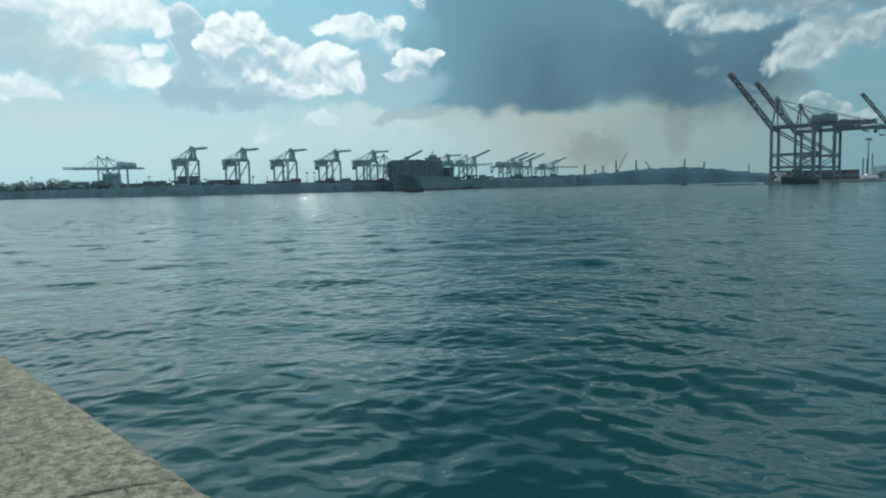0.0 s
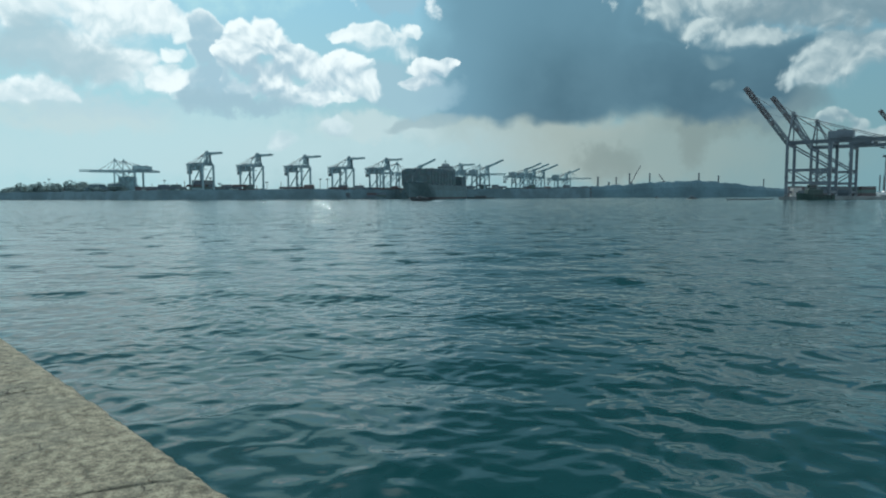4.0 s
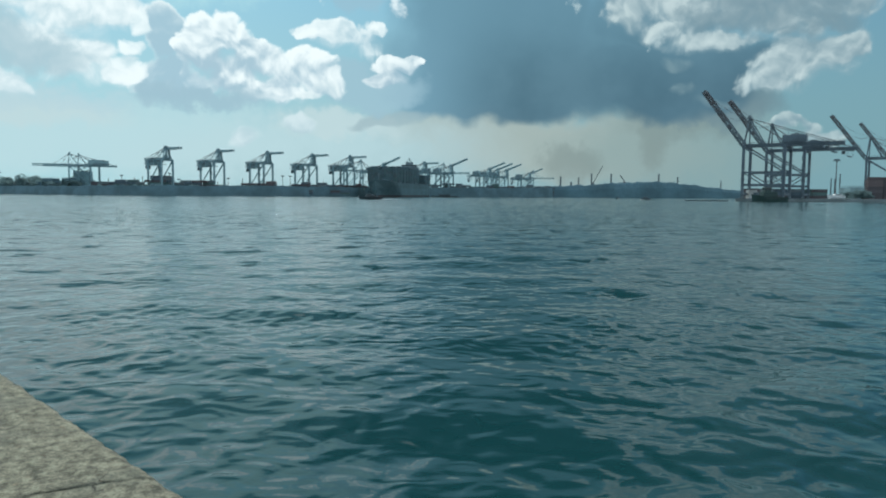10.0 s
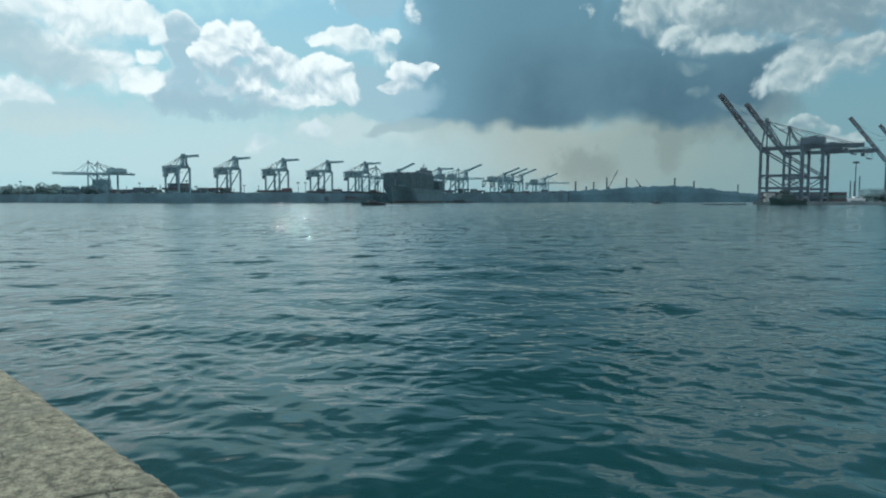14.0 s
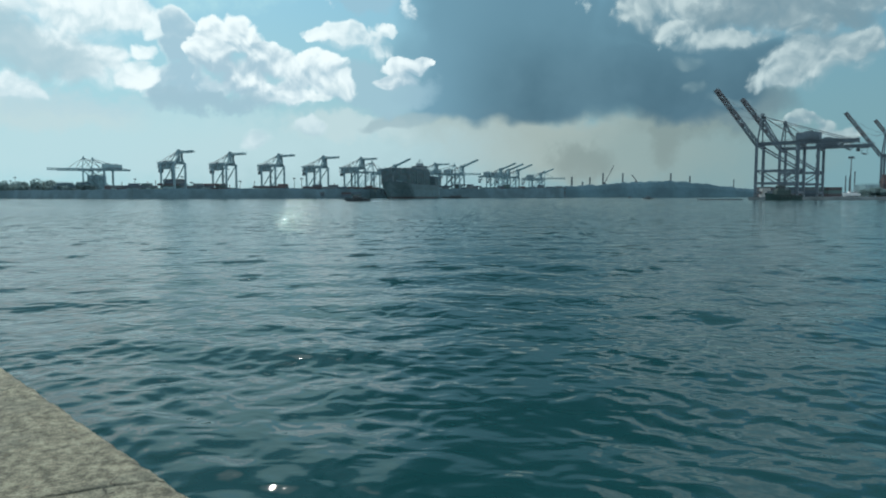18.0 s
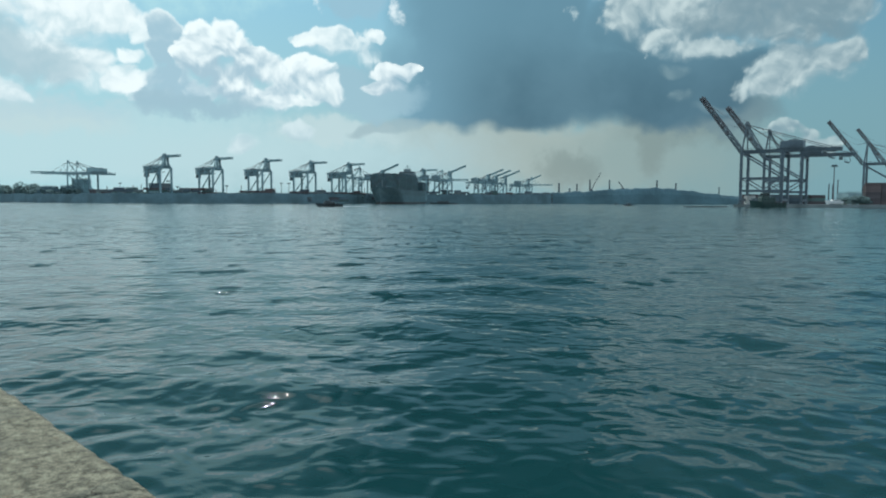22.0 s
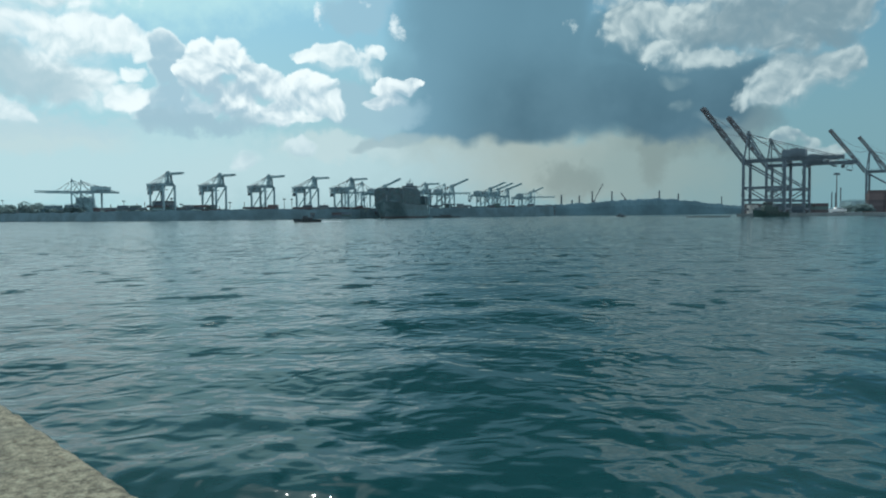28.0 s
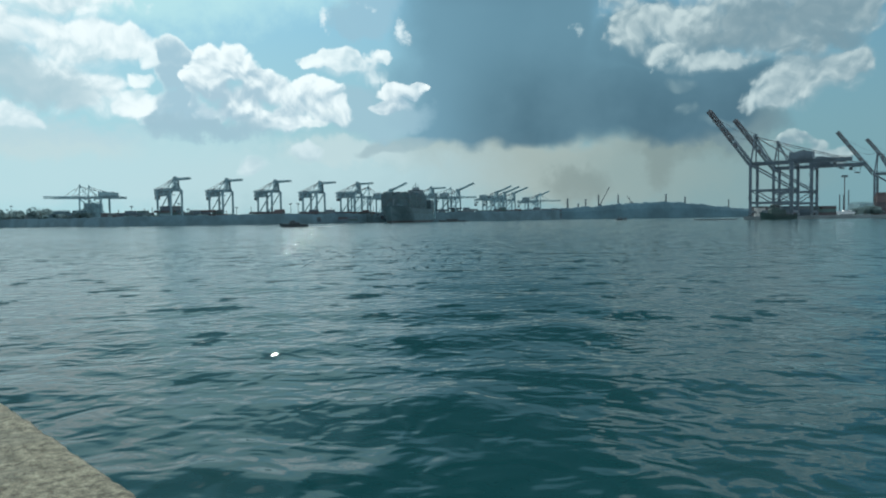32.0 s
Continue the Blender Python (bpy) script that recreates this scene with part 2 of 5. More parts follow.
    colour = heap(colour, [(722, 130, 44, 17), (756, 122, 22, 14), (712, 154, 38, 17)], (0.90, 0.955, 0.95), (0.37, 0.515, 0.60), edge=0.35, rough=0.9, base=0.15)
    colour = veil(colour, [(660, -8, 72, 40), (680, -50, 70, 40)], -0.2, 0.6, (0.34, 0.52, 0.62), 0.8)
    shreds = W.math("MULTIPLY_ADD", 0.6, field([(738, 24, 18, 40), (592, -2, 15, 44), (608, 28, 14, 18), (664, -26, 40, 16)], billow), W.math("MULTIPLY_ADD", fluff, 4.5, -2.25))
    colour = W.mix(W.smooth(shreds, 0.3, 1.2, 0.0, 0.9), colour, (0.86, 0.93, 0.94))
    # the bright bank under the sun, with its grey hollow
    colour = heap(colour, [(40, 10, 200, 80), (160, 30, 90, 54), (240, 46, 66, 34), (100, 90, 140, 60), (200, 122, 50, 44), (255, 150, 60, 24), (175, 136, 80, 42), (40, 172, 80, 36), (60, -60, 240, 60)], (0.91, 0.965, 0.96), (0.56, 0.70, 0.745), rough=0.8, edge=0.45, base=0.62, model=1.5)
    colour = heap(colour, [(272, 110, 30, 20), (290, 72, 18, 28), (258, 132, 36, 14)], (0.90, 0.965, 0.96), (0.60, 0.74, 0.78), edge=0.6, base=0.45, rough=1.3)
    colour = veil(colour, [(80, 112, 130, 36), (10, 92, 100, 44)], -0.6, 0.9, (0.43, 0.575, 0.63), 0.85)
    colour = veil(colour, [(120, 186, 190, 22)], -0.6, 1.0, (0.50, 0.65, 0.70), 0.6)

    # fair-weather clouds, sunlit, added over the unseen rest of the sky to brighten shaded faces
    rest = W.math("MAXIMUM", W.smooth(W.math("ABSOLUTE", az), 900.0, 1300.0), W.smooth(el, 900.0, 1300.0))
    cover = W.noise(coord, 3.2, 7.0, 0.6)
    cover = W.math("MULTIPLY", W.smooth(cover.outputs["Fac"], 0.40, 0.56), rest)
    colour = W.mix(W.math("MULTIPLY", rest, 0.55), colour, (0.42, 0.60, 0.74))
    colour = W.mix(cover, colour, W.mix(W.smooth(fluff, 0.35, 0.65), (0.58, 0.70, 0.78), (0.94, 1.04, 1.10)))

    # bright haze round the sun
    a, e = SUN_AZ / 360 * 2 * math.pi * CHART, SUN_EL / 360 * 2 * math.pi * CHART
    v = W.vec("MULTIPLY_ADD", flat, (1 / 210.0, 1 / 210.0, 0.0), (-a / 210.0, -e / 210.0, 0.0))
    glow = W.smooth(W.vec("DOT_PRODUCT", v, v), 1.0, 0.0, 0.0, 0.9)
    colour = W.mix(glow, colour, (1.1, 1.2, 1.22))

    back = W.node("ShaderNodeBackground")
    W.put(back.inputs["Color"], colour)
    back.inputs["Strength"].default_value = 1.0
    out = W.node("ShaderNodeOutputWorld")
    W.put(out.inputs["Surface"], back.outputs[0])


build_sky()

# ---- materials ----


def material(name, colour, rough=0.6, metal=0.0, scale=1.0, vary=0.25, bump=0.0, second=None, detail=6.0, per_object=0.0):
    """A weathered surface: base colour broken at two scales, with fine relief."""
    m = bpy.data.materials.new(name)
    m.use_nodes = True
    n = Nodes(m.node_tree)
    b = m.node_tree.nodes["Principled BSDF"]
    co = n.node("ShaderNodeTexCoord").outputs["Object"]
    large, small = n.noise(co, 0.35 * scale, detail), n.noise(co, 3.1 * scale, detail, 0.65)
    dark = tuple(v * (1 - vary) for v in colour)
    light = tuple(min(1.0, v * (1 + vary * 0.6)) for v in colour)
    c = n.mix(n.smooth(large.outputs["Fac"], 0.32, 0.68), dark, light)
    c = n.mix(n.smooth(small.outputs["Fac"], 0.52, 0.72, 0.0, 0.55), c, second or tuple(v * 0.55 for v in colour))
    if per_object:
        info = n.node("ShaderNodeObjectInfo")
        hsv = n.node("ShaderNodeHueSaturation")
        n.put(hsv.inputs["Color"], c)
        n.put(hsv.inputs["Value"], n.smooth(info.outputs["Random"], 0.0, 1.0, 1 - per_object, 1 + per_object))
        c = hsv.outputs["Color"]
    n.put(b.inputs["Base Color"], c)
    n.put(b.inputs["Roughness"], n.smooth(small.outputs["Fac"], 0.3, 0.7, rough * 0.8, min(1.0, rough * 1.2)))
    b.inputs["Metallic"].default_value = metal
    if bump:
        bn = n.node("ShaderNodeBump")
        bn.inputs["Strength"].default_value, bn.inputs["Distance"].default_value = min(1.0, bump), 0.02 / scale
        n.put(bn.inputs["Height"], small.outputs["Fac"])
        n.put(b.inputs["Normal"], bn.outputs[0])
    return m


def stone_material():
    """Worn, lichened coping stone: pale mortar-grey with pits, ochre and dark stains."""
    m = bpy.data.materials.new("coping_stone")
    m.use_nodes = True
    n = Nodes(m.node_tree)
    b = m.node_tree.nodes["Principled BSDF"]
    co = n.node("ShaderNodeTexCoord").outputs["Object"]
    info = n.node("ShaderNodeObjectInfo")
    shift = n.vec("ADD", co, n.vec("SCALE", (7.0, 3.0, 5.0)))
    n.put(shift.node.inputs[1].links[0].from_node.inputs["Scale"], info.outputs["Random"])
    patches, mottles, grit = n.noise(shift, 2.3, 5.0, 0.6), n.noise(shift, 10.5, 9.0, 0.77), n.noise(shift, 62.0, 4.0, 0.75)
    c = n.mix(n.smooth(mottles.outputs["Fac"], 0.36, 0.64), (0.105, 0.102, 0.072), (0.46, 0.435, 0.31))
    c = n.mix(n.smooth(patches.outputs["Fac"], 0.46, 0.66, 0.0, 0.6), c, (0.19, 0.20, 0.155))
    c = n.mix(n.smooth(grit.outputs["Fac"], 0.50, 0.66, 0.0, 0.7), c, (0.07, 0.068, 0.052))
    c = n.mix(n.smooth(n.noise(shift, 19.0, 8.0, 0.75, 0.8).outputs["Fac"], 0.58, 0.72, 0.0, 0.7), c, (0.38, 0.36, 0.25))
    c = n.mix(n.smooth(n.noise(shift, 15.0, 5.0, 0.65).outputs["Fac"], 0.60, 0.72, 0.0, 0.5), c, (0.20, 0.115, 0.06))
    # hairline cracks
    line = n.math("ABSOLUTE", n.math("SUBTRACT", n.noise(shift, 1.7, 4.0, 0.55).outputs["Fac"], 0.5))
    crack = n.math("MULTIPLY", n.smooth(line, 0.0085, 0.002), n.smooth(patches.outputs["Fac"], 0.44, 0.56))
    c = n.mix(n.math("MULTIPLY", crack, 0.85), c, (0.03, 0.03, 0.024))
    n.put(b.inputs["Base Color"], c)
    b.inputs["Roughness"].default_value = 0.9
    b1, b2 = n.node("ShaderNodeBump"), n.node("ShaderNodeBump")
    b1.inputs["Strength"].default_value, b1.inputs["Distance"].default_value = 0.9, 0.07
    b2.inputs["Strength"].default_value, b2.inputs["Distance"].default_value = 0.6, 0.006
    n.put(b1.inputs["Height"], mottles.outputs["Fac"]), n.put(b2.inputs["Height"], grit.outputs["Fac"])
    n.put(b2.inputs["Normal"], b1.outputs[0]), n.put(b.inputs["Normal"], b2.outputs[0])
    return m


def water_material():
    """Green harbour water: smooth, with wind ripples too small for the mesh."""
    m = bpy.data.materials.new("harbour_water")
    m.use_nodes = True
    n = Nodes(m.node_tree)
    b = m.node_tree.nodes["Principled BSDF"]
    co = n.node("ShaderNodeTexCoord").outputs["Object"]
    sep = n.node("ShaderNodeSeparateXYZ")
    n.put(sep.inputs[0], co)
    open_water = n.smooth(sep.outputs[1], 6.0, 80.0)
    silt = n.noise(co, 0.05, 3.0)
    n.put(b.inputs["Base Color"], n.mix(silt.outputs["Fac"], (0.005, 0.034, 0.037), (0.008, 0.043, 0.046)))
    n.put(b.inputs["Roughness"], n.math("MULTIPLY_ADD", open_water, 0.015, 0.018))
    b.inputs["IOR"].default_value = 1.333

    def ripple(sx, sy, scale, detail, rough=0.5):
        mp = n.node("ShaderNodeMapping")
        n.put(mp.inputs["Vector"], co)
        mp.inputs["Scale"].default_value = (sx, sy, 1.0)
        mp.inputs["Rotation"].default_value = (0, 0, radians(11))
        return n.noise(mp.outputs[0], scale, detail, rough, 0.6).outputs["Fac"]

    # offshore the wind ruffles the water more than in the lee of the quay
    normal = None
    wind = n.math("MULTIPLY", n.math("MULTIPLY_ADD", open_water, 0.85, 0.15), n.smooth(sep.outputs[1], 50.0, 260.0, 1.0, 0.2))
    for h, dist in ((n.math("MULTIPLY", ripple(0.4, 1.0, 0.2, 2.0), wind), 0.2), (n.math("MULTIPLY", ripple(0.6, 1.0, 0.75, 3.0), wind), 0.07), (ripple(0.85, 1.0, 1.7, 1.0), 0.06), (ripple(0.9, 1.0, 5.2, 1.0), 0.003)):
        bn = n.node("ShaderNodeBump")
        bn.inputs["Strength"].default_value, bn.inputs["Distance"].default_value = 1.0, dist
        n.put(bn.inputs["Height"], h)
        if normal is not None:
            n.put(bn.inputs["Normal"], normal)
        normal = bn.outputs[0]
    # facets of the smallest wavelets
    mp = n.node("ShaderNodeMapping")
    n.put(mp.inputs["Vector"], co)
    mp.inputs["Scale"].default_value = (0.55, 1.0, 1.0)
    streak = n.node("ShaderNodeMapping")
    n.put(streak.inputs["Vector"], co)
    streak.inputs["Scale"].default_value = (0.35, 1.0, 1.0)
    gust = n.noise(streak.outputs[0], 0.07, 5.0, 0.65)
    facet = n.vec("SUBTRACT", n.noise(mp.outputs[0], 1.3, 4.0, 0.6).outputs["Color"], (0.5, 0.5, 0.5))
    tilt = n.vec("SCALE", n.vec("MULTIPLY", facet, (1.0, 1.0, 0.0)))
    n.put(tilt.node.inputs["Scale"], n.math("MULTIPLY", n.math("MULTIPLY", n.smooth(sep.outputs[1], 8.0, 110.0), n.smooth(sep.outputs[1], 90.0, 400.0, 1.0, 0.35)), n.smooth(gust.outputs["Fac"], 0.34, 0.66, 0.05, 0.32)))
    # sparse steep wavelets, and the lean of the wave fronts that show over one another far out
    steep = n.node("ShaderNodeMapping")
    n.put(steep.inputs["Vector"], co)
    steep.inputs["Scale"].default_value = (0.8, 1.0, 1.0)
    crest = n.smooth(n.noise(steep.outputs[0], 0.55, 3.0, 0.55).outputs["Fac"], 0.585, 0.65, 0.0, 0.22)
    # rare small steep faces that catch the sun
    spark = None
    steepness = n.math("MULTIPLY_ADD", n.noise(co, 0.9, 1.0).outputs["Fac"], 0.4, 0.15)
    for size, lo, hi in ((2.4, 45.0, 90.0), (0.8, 160.0, 260.0)):
        glint = n.node("ShaderNodeMapping")
        n.put(glint.inputs["Vector"], co)
        glint.inputs["Scale"].default_value = (1.0, 0.12, 1.0)
        face = n.noise(glint.outputs[0], size, 1.0, 0.5)
        face = n.math("MULTIPLY", n.smooth(face.outputs["Fac"], 0.652, 0.667), n.math("MULTIPLY", n.smooth(sep.outputs[1], lo, hi), steepness))
        spark = face if spark is None else n.math("MAXIMUM", spark, face)
    front = n.node("ShaderNodeCombineXYZ")
    lean = n.math("ADD", n.math("MULTIPLY", n.smooth(sep.outputs[1], 4.0, 50.0), n.smooth(sep.outputs[1], 60.0, 300.0, 0.055, 0.035)), n.math("MULTIPLY", crest, n.math("MULTIPLY", n.smooth(sep.outputs[1], 10.0, 50.0), n.smooth(sep.outputs[1], 70.0, 220.0, 1.0, 0.25))))
    lean = n.math("ADD", lean, spark)
    n.put(front.inputs[1], n.math("MULTIPLY", lean, -1.0))
    normal = n.vec("NORMALIZE", n.vec("ADD", n.vec("ADD", normal, tilt), front.outputs[0]))
    n.put(b.inputs["Normal"], normal)
    return m


M_STONE, M_WATER = stone_material(), water_material()
M_CONCRETE = material("quay_concrete", (0.33, 0.32, 0.28), 0.9, scale=1.2, bump=0.4)
M_PIER = material("pier_concrete", (0.20, 0.235, 0.24), 0.9, scale=0.3, bump=0.3)
M_WALL = material("tidal_wall", (0.12, 0.12, 0.09), 0.8, scale=1.5, bump=0.6, second=(0.03, 0.045, 0.025))
# crane paint and gear steel, with the blue haze of distance mixed into the tones
M_STEEL_BLUE = material("hazed_blue_grey_crane_paint", (0.204, 0.326, 0.359), 0.5, scale=0.3)
M_STEEL_GREY = material("hazed_grey_crane_paint", (0.226, 0.338, 0.360), 0.5, scale=0.3)
M_STEEL_TALL = material("hazed_weathered_crane_paint", (0.098, 0.134, 0.160), 0.55, scale=0.3, second=(0.078, 0.092, 0.103))
M_STEEL_BOOM = material("grey_boom_paint", (0.135, 0.175, 0.195), 0.55, scale=0.3)
M_STEEL_WHITE = material("off_white_crane_paint", (0.50, 0.50, 0.48), 0.5, scale=0.3)
M_GREY_BAND = material("grey_band_paint", (0.10, 0.10, 0.108), 0.55, scale=0.3)
M_DARK = material("hazed_gear_steel", (0.114, 0.159, 0.182), 0.6, scale=0.6)
M_CABLE = material("stay_cable_steel", (0.12, 0.13, 0.14), 0.5, scale=0.5)
# ship colours hold the distance haze and the shade of its near side
M_HULL = material("hazed_hull_paint", (0.106, 0.180, 0.199), 0.5, scale=0.08, second=(0.072, 0.120, 0.136))
M_HULL_STRAKE = material("hazed_strake_paint", (0.093, 0.148, 0.160), 0.5, scale=0.08, second=(0.069, 0.102, 0.110))
M_SHIP_WHITE_HAZED = material("hazed_ship_white", (0.141, 0.195, 0.217), 0.5, scale=0.1, second=(0.106, 0.147, 0.162))
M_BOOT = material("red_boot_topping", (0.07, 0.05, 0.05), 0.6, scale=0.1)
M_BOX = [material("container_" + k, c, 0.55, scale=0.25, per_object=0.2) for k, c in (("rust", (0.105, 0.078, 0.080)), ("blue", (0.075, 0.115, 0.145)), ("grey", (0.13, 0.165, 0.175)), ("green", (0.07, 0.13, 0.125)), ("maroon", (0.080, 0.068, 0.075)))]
# ship boxes: own colours dulled to blue-grey by painted haze and shade
M_SHIPBOX = [material("hazed_ship_container_" + k, c, 0.6, scale=0.25) for k, c in (("rust", (0.073, 0.108, 0.118)), ("blue", (0.062, 0.116, 0.139)), ("grey", (0.075, 0.129, 0.143)), ("green", (0.062, 0.122, 0.127)), ("maroon", (0.070, 0.105, 0.118)))]
# shore and hill: the blue-grey haze of distance is put into the base colour
M_SCRUB_HAZED = material("hazed_shore_scrub", (0.115, 0.192, 0.221), 0.95, scale=0.12, second=(0.082, 0.145, 0.166))
M_HILL_HAZED = material("hazed_wooded_hill", (0.085, 0.16, 0.19), 0.95, scale=0.05, second=(0.08, 0.125, 0.145))


def leaf_material():
    """Thin leaves that let some of the sun through."""
    m = bpy.data.materials.new("hazed_tree_leaf")
    m.use_nodes = True
    n = Nodes(m.node_tree)
    m.node_tree.nodes.remove(m.node_tree.nodes["Principled BSDF"])
    co = n.node("ShaderNodeTexCoord").outputs["Object"]
    # leaf green paled towards blue-grey, with the far shore's haze in the colour
    c = n.mix(n.smooth(n.noise(co, 0.6, 4.0).outputs["Fac"], 0.35, 0.65), (0.18, 0.26, 0.265), (0.24, 0.33, 0.335))
    front, through_leaf, both = n.node("ShaderNodeBsdfDiffuse"), n.node("ShaderNodeBsdfTranslucent"), n.node("ShaderNodeMixShader")
    n.put(front.inputs["Color"], c), n.put(through_leaf.inputs["Color"], c)
    both.inputs[0].default_value = 0.5
    n.put(both.inputs[1], front.outputs[0]), n.put(both.inputs[2], through_leaf.outputs[0])
    n.put(m.node_tree.nodes["Material Output"].inputs["Surface"], both.outputs[0])
    return m


M_TREE = leaf_material()
M_BARK = material("tree_bark", (0.09, 0.07, 0.05), 0.9, scale=1.0)
M_SHED = material("shed_cladding", (0.225, 0.235, 0.235), 0.6, scale=0.1)
M_STACK = material("chimney_concrete", (0.120, 0.143, 0.150), 0.8, scale=0.2)
M_WHITE = material("boat_gelcoat", (0.75, 0.76, 0.76), 0.3, scale=0.8, vary=0.08, second=(0.6, 0.6, 0.58))
M_TUG_GREEN = material("tug_hull_green", (0.03, 0.065, 0.06), 0.5, scale=0.4)
M_TUG_BLACK = material("tug_hull_black", (0.055, 0.075, 0.085), 0.5, scale=0.4)
M_RUBBER = material("tyre_rubber", (0.02, 0.02, 0.02), 0.85, scale=2.0)
M_FOAM = material("wake_foam", (0.78, 0.82, 0.82), 0.7, scale=1.5, vary=0.1)
M_GLASS = bpy.data.materials.new("dark_window_glass")
M_GLASS.use_nodes = True
M_GLASS.node_tree.nodes["Principled BSDF"].inputs["Base Color"].default_value = (0.02, 0.03, 0.035, 1)
M_GLASS.node_tree.nodes["Principled BSDF"].inputs["Roughness"].default_value = 0.08

# ---- mesh helpers ----


def mesh_of(bm, name, mats, smooth=False):
    me = bpy.data.meshes.new(name)
    bmesh.ops.recalc_face_normals(bm, faces=bm.faces)
    bm.to_mesh(me)
    bm.free()
    for m in mats if isinstance(mats, (list, tuple)) else [mats]:
        me.materials.append(m)
    if smooth:
        me.polygons.foreach_set("use_smooth", [True] * len(me.polygons))
    return me


def part(name, bm, mat, parent, label="", smooth=False):
    """Links a bmesh as one mesh object under a thing or a part."""
    ob = new(name, mesh_of(bm, name, mat, smooth))
    ob.parent = parent
    if label:
        ob["label"] = label
    return ob


def thing(name, label, category, m=None, group="", kind=""):
    ob = new(name)
    ob.empty_display_size = 0.5
    if m is not None:
        ob.matrix_world = m
    return tagged(ob, label, category, group, kind)


def box(bm, c, s, rot=None, mi=0, bevel=0.0):
    m = Matrix.Translation(c) @ (rot.to_4x4() if rot is not None else Matrix.Identity(4)) @ Matrix.Diagonal((*s, 1.0))
    r = bmesh.ops.create_cube(bm, size=1.0, matrix=m)
    faces = {f for v in r["verts"] for f in v.link_faces}
    for f in faces:
        f.material_index = mi
    if bevel:
        edges = list({e for v in r["verts"] for e in v.link_edges})
        for f in bmesh.ops.bevel(bm, geom=edges, offset=bevel, segments=1, affect="EDGES")["faces"]:
            f.material_index = mi
    return bm


def beam(bm, a, b, w, h=None, mi=0):
    """A box beam from a to b, w wide and h deep."""
    a, b = Vector(a), Vector(b)
    d = b - a
    q = d.to_track_quat("X", "Z").to_matrix()
    return box(bm, (a + b) / 2, (d.length, w, h or w), q, mi)


def tube(bm, a, b, r0, r1=None, n=8, mi=0):
    a, b = Vector(a), Vector(b)
    d = b - a
    m = Matrix.Translation((a + b) / 2) @ d.to_track_quat("Z", "Y").to_matrix().to_4x4()
    r = bmesh.ops.create_cone(bm, cap_ends=True, segments=n, radius1=r0, radius2=r0 if r1 is None else r1, depth=d.length, matrix=m)
    for f in {f for v in r["verts"] for f in v.link_faces}:
        f.material_index = mi
    return bm


def B():
    return bmesh.new()


def truss(bm, a, b, w, h, bays, chord, lace, mi=(0,)):
    """A lattice box from a to b: four chords, frames and diagonals; its bays take the materials in turn."""
    a, b = Vector(a), Vector(b)
    d = (b - a).normalized()
    side = d.cross(Vector((0, 0, 1)))
    side = side.normalized() if side.length > 1e-3 else Vector((0, 1, 0))
    up = side.cross(d).normalized()
    corner = lambda p, i, j: p + side * (w / 2 * i) + up * (h / 2 * j)
    pts = [a.lerp(b, k / bays) for k in range(bays + 1)]
    for k in range(bays):
        m = mi[k * len(mi) // bays]
        for i in (-1, 1):
            for j in (-1, 1):
                beam(bm, corner(pts[k], i, j), corner(pts[k + 1], i, j), chord, mi=m)
            beam(bm, corner(pts[k], i, -1), corner(pts[k], i, 1), lace, mi=m)
            p, q = (-1, 1) if k % 2 else (1, -1)
            beam(bm, corner(pts[k], i, p), corner(pts[k + 1], i, q), lace, mi=m)
        beam(bm, corner(pts[k], -1, -1), corner(pts[k], 1, -1), lace, mi=m)
        beam(bm, corner(pts[k], -1, 1), corner(pts[k + 1], 1, 1), lace, mi=m)
    return bm


def mesh_from(name, verts, faces, mats, smooth=True):
    me = bpy.data.meshes.new(name)
    me.from_pydata(verts, [], faces)
    for m in mats if isinstance(mats, (list, tuple)) else [mats]:
        me.materials.append(m)
    if smooth:
        me.polygons.foreach_set("use_smooth", [True] * len(me.polygons))
    me.update()
    return me


# ---- water ----


def graded(lo, hi, far_lo, far_hi, step, growth, widest=400.0):
    """Grid lines: even between lo and hi, wider and wider out to the far ends."""
    lines = list(np.arange(lo, hi, step))
    s, v = step, lines[-1]
    while v < far_hi:
        s = min(s * growth, widest)
        v += s
        lines.append(v)
    s, v, low = step, lo, []
    while v > far_lo:
        s = min(s * growth, widest)
        v -= s
        low.append(v)
    return np.array(low[::-1] + lines)


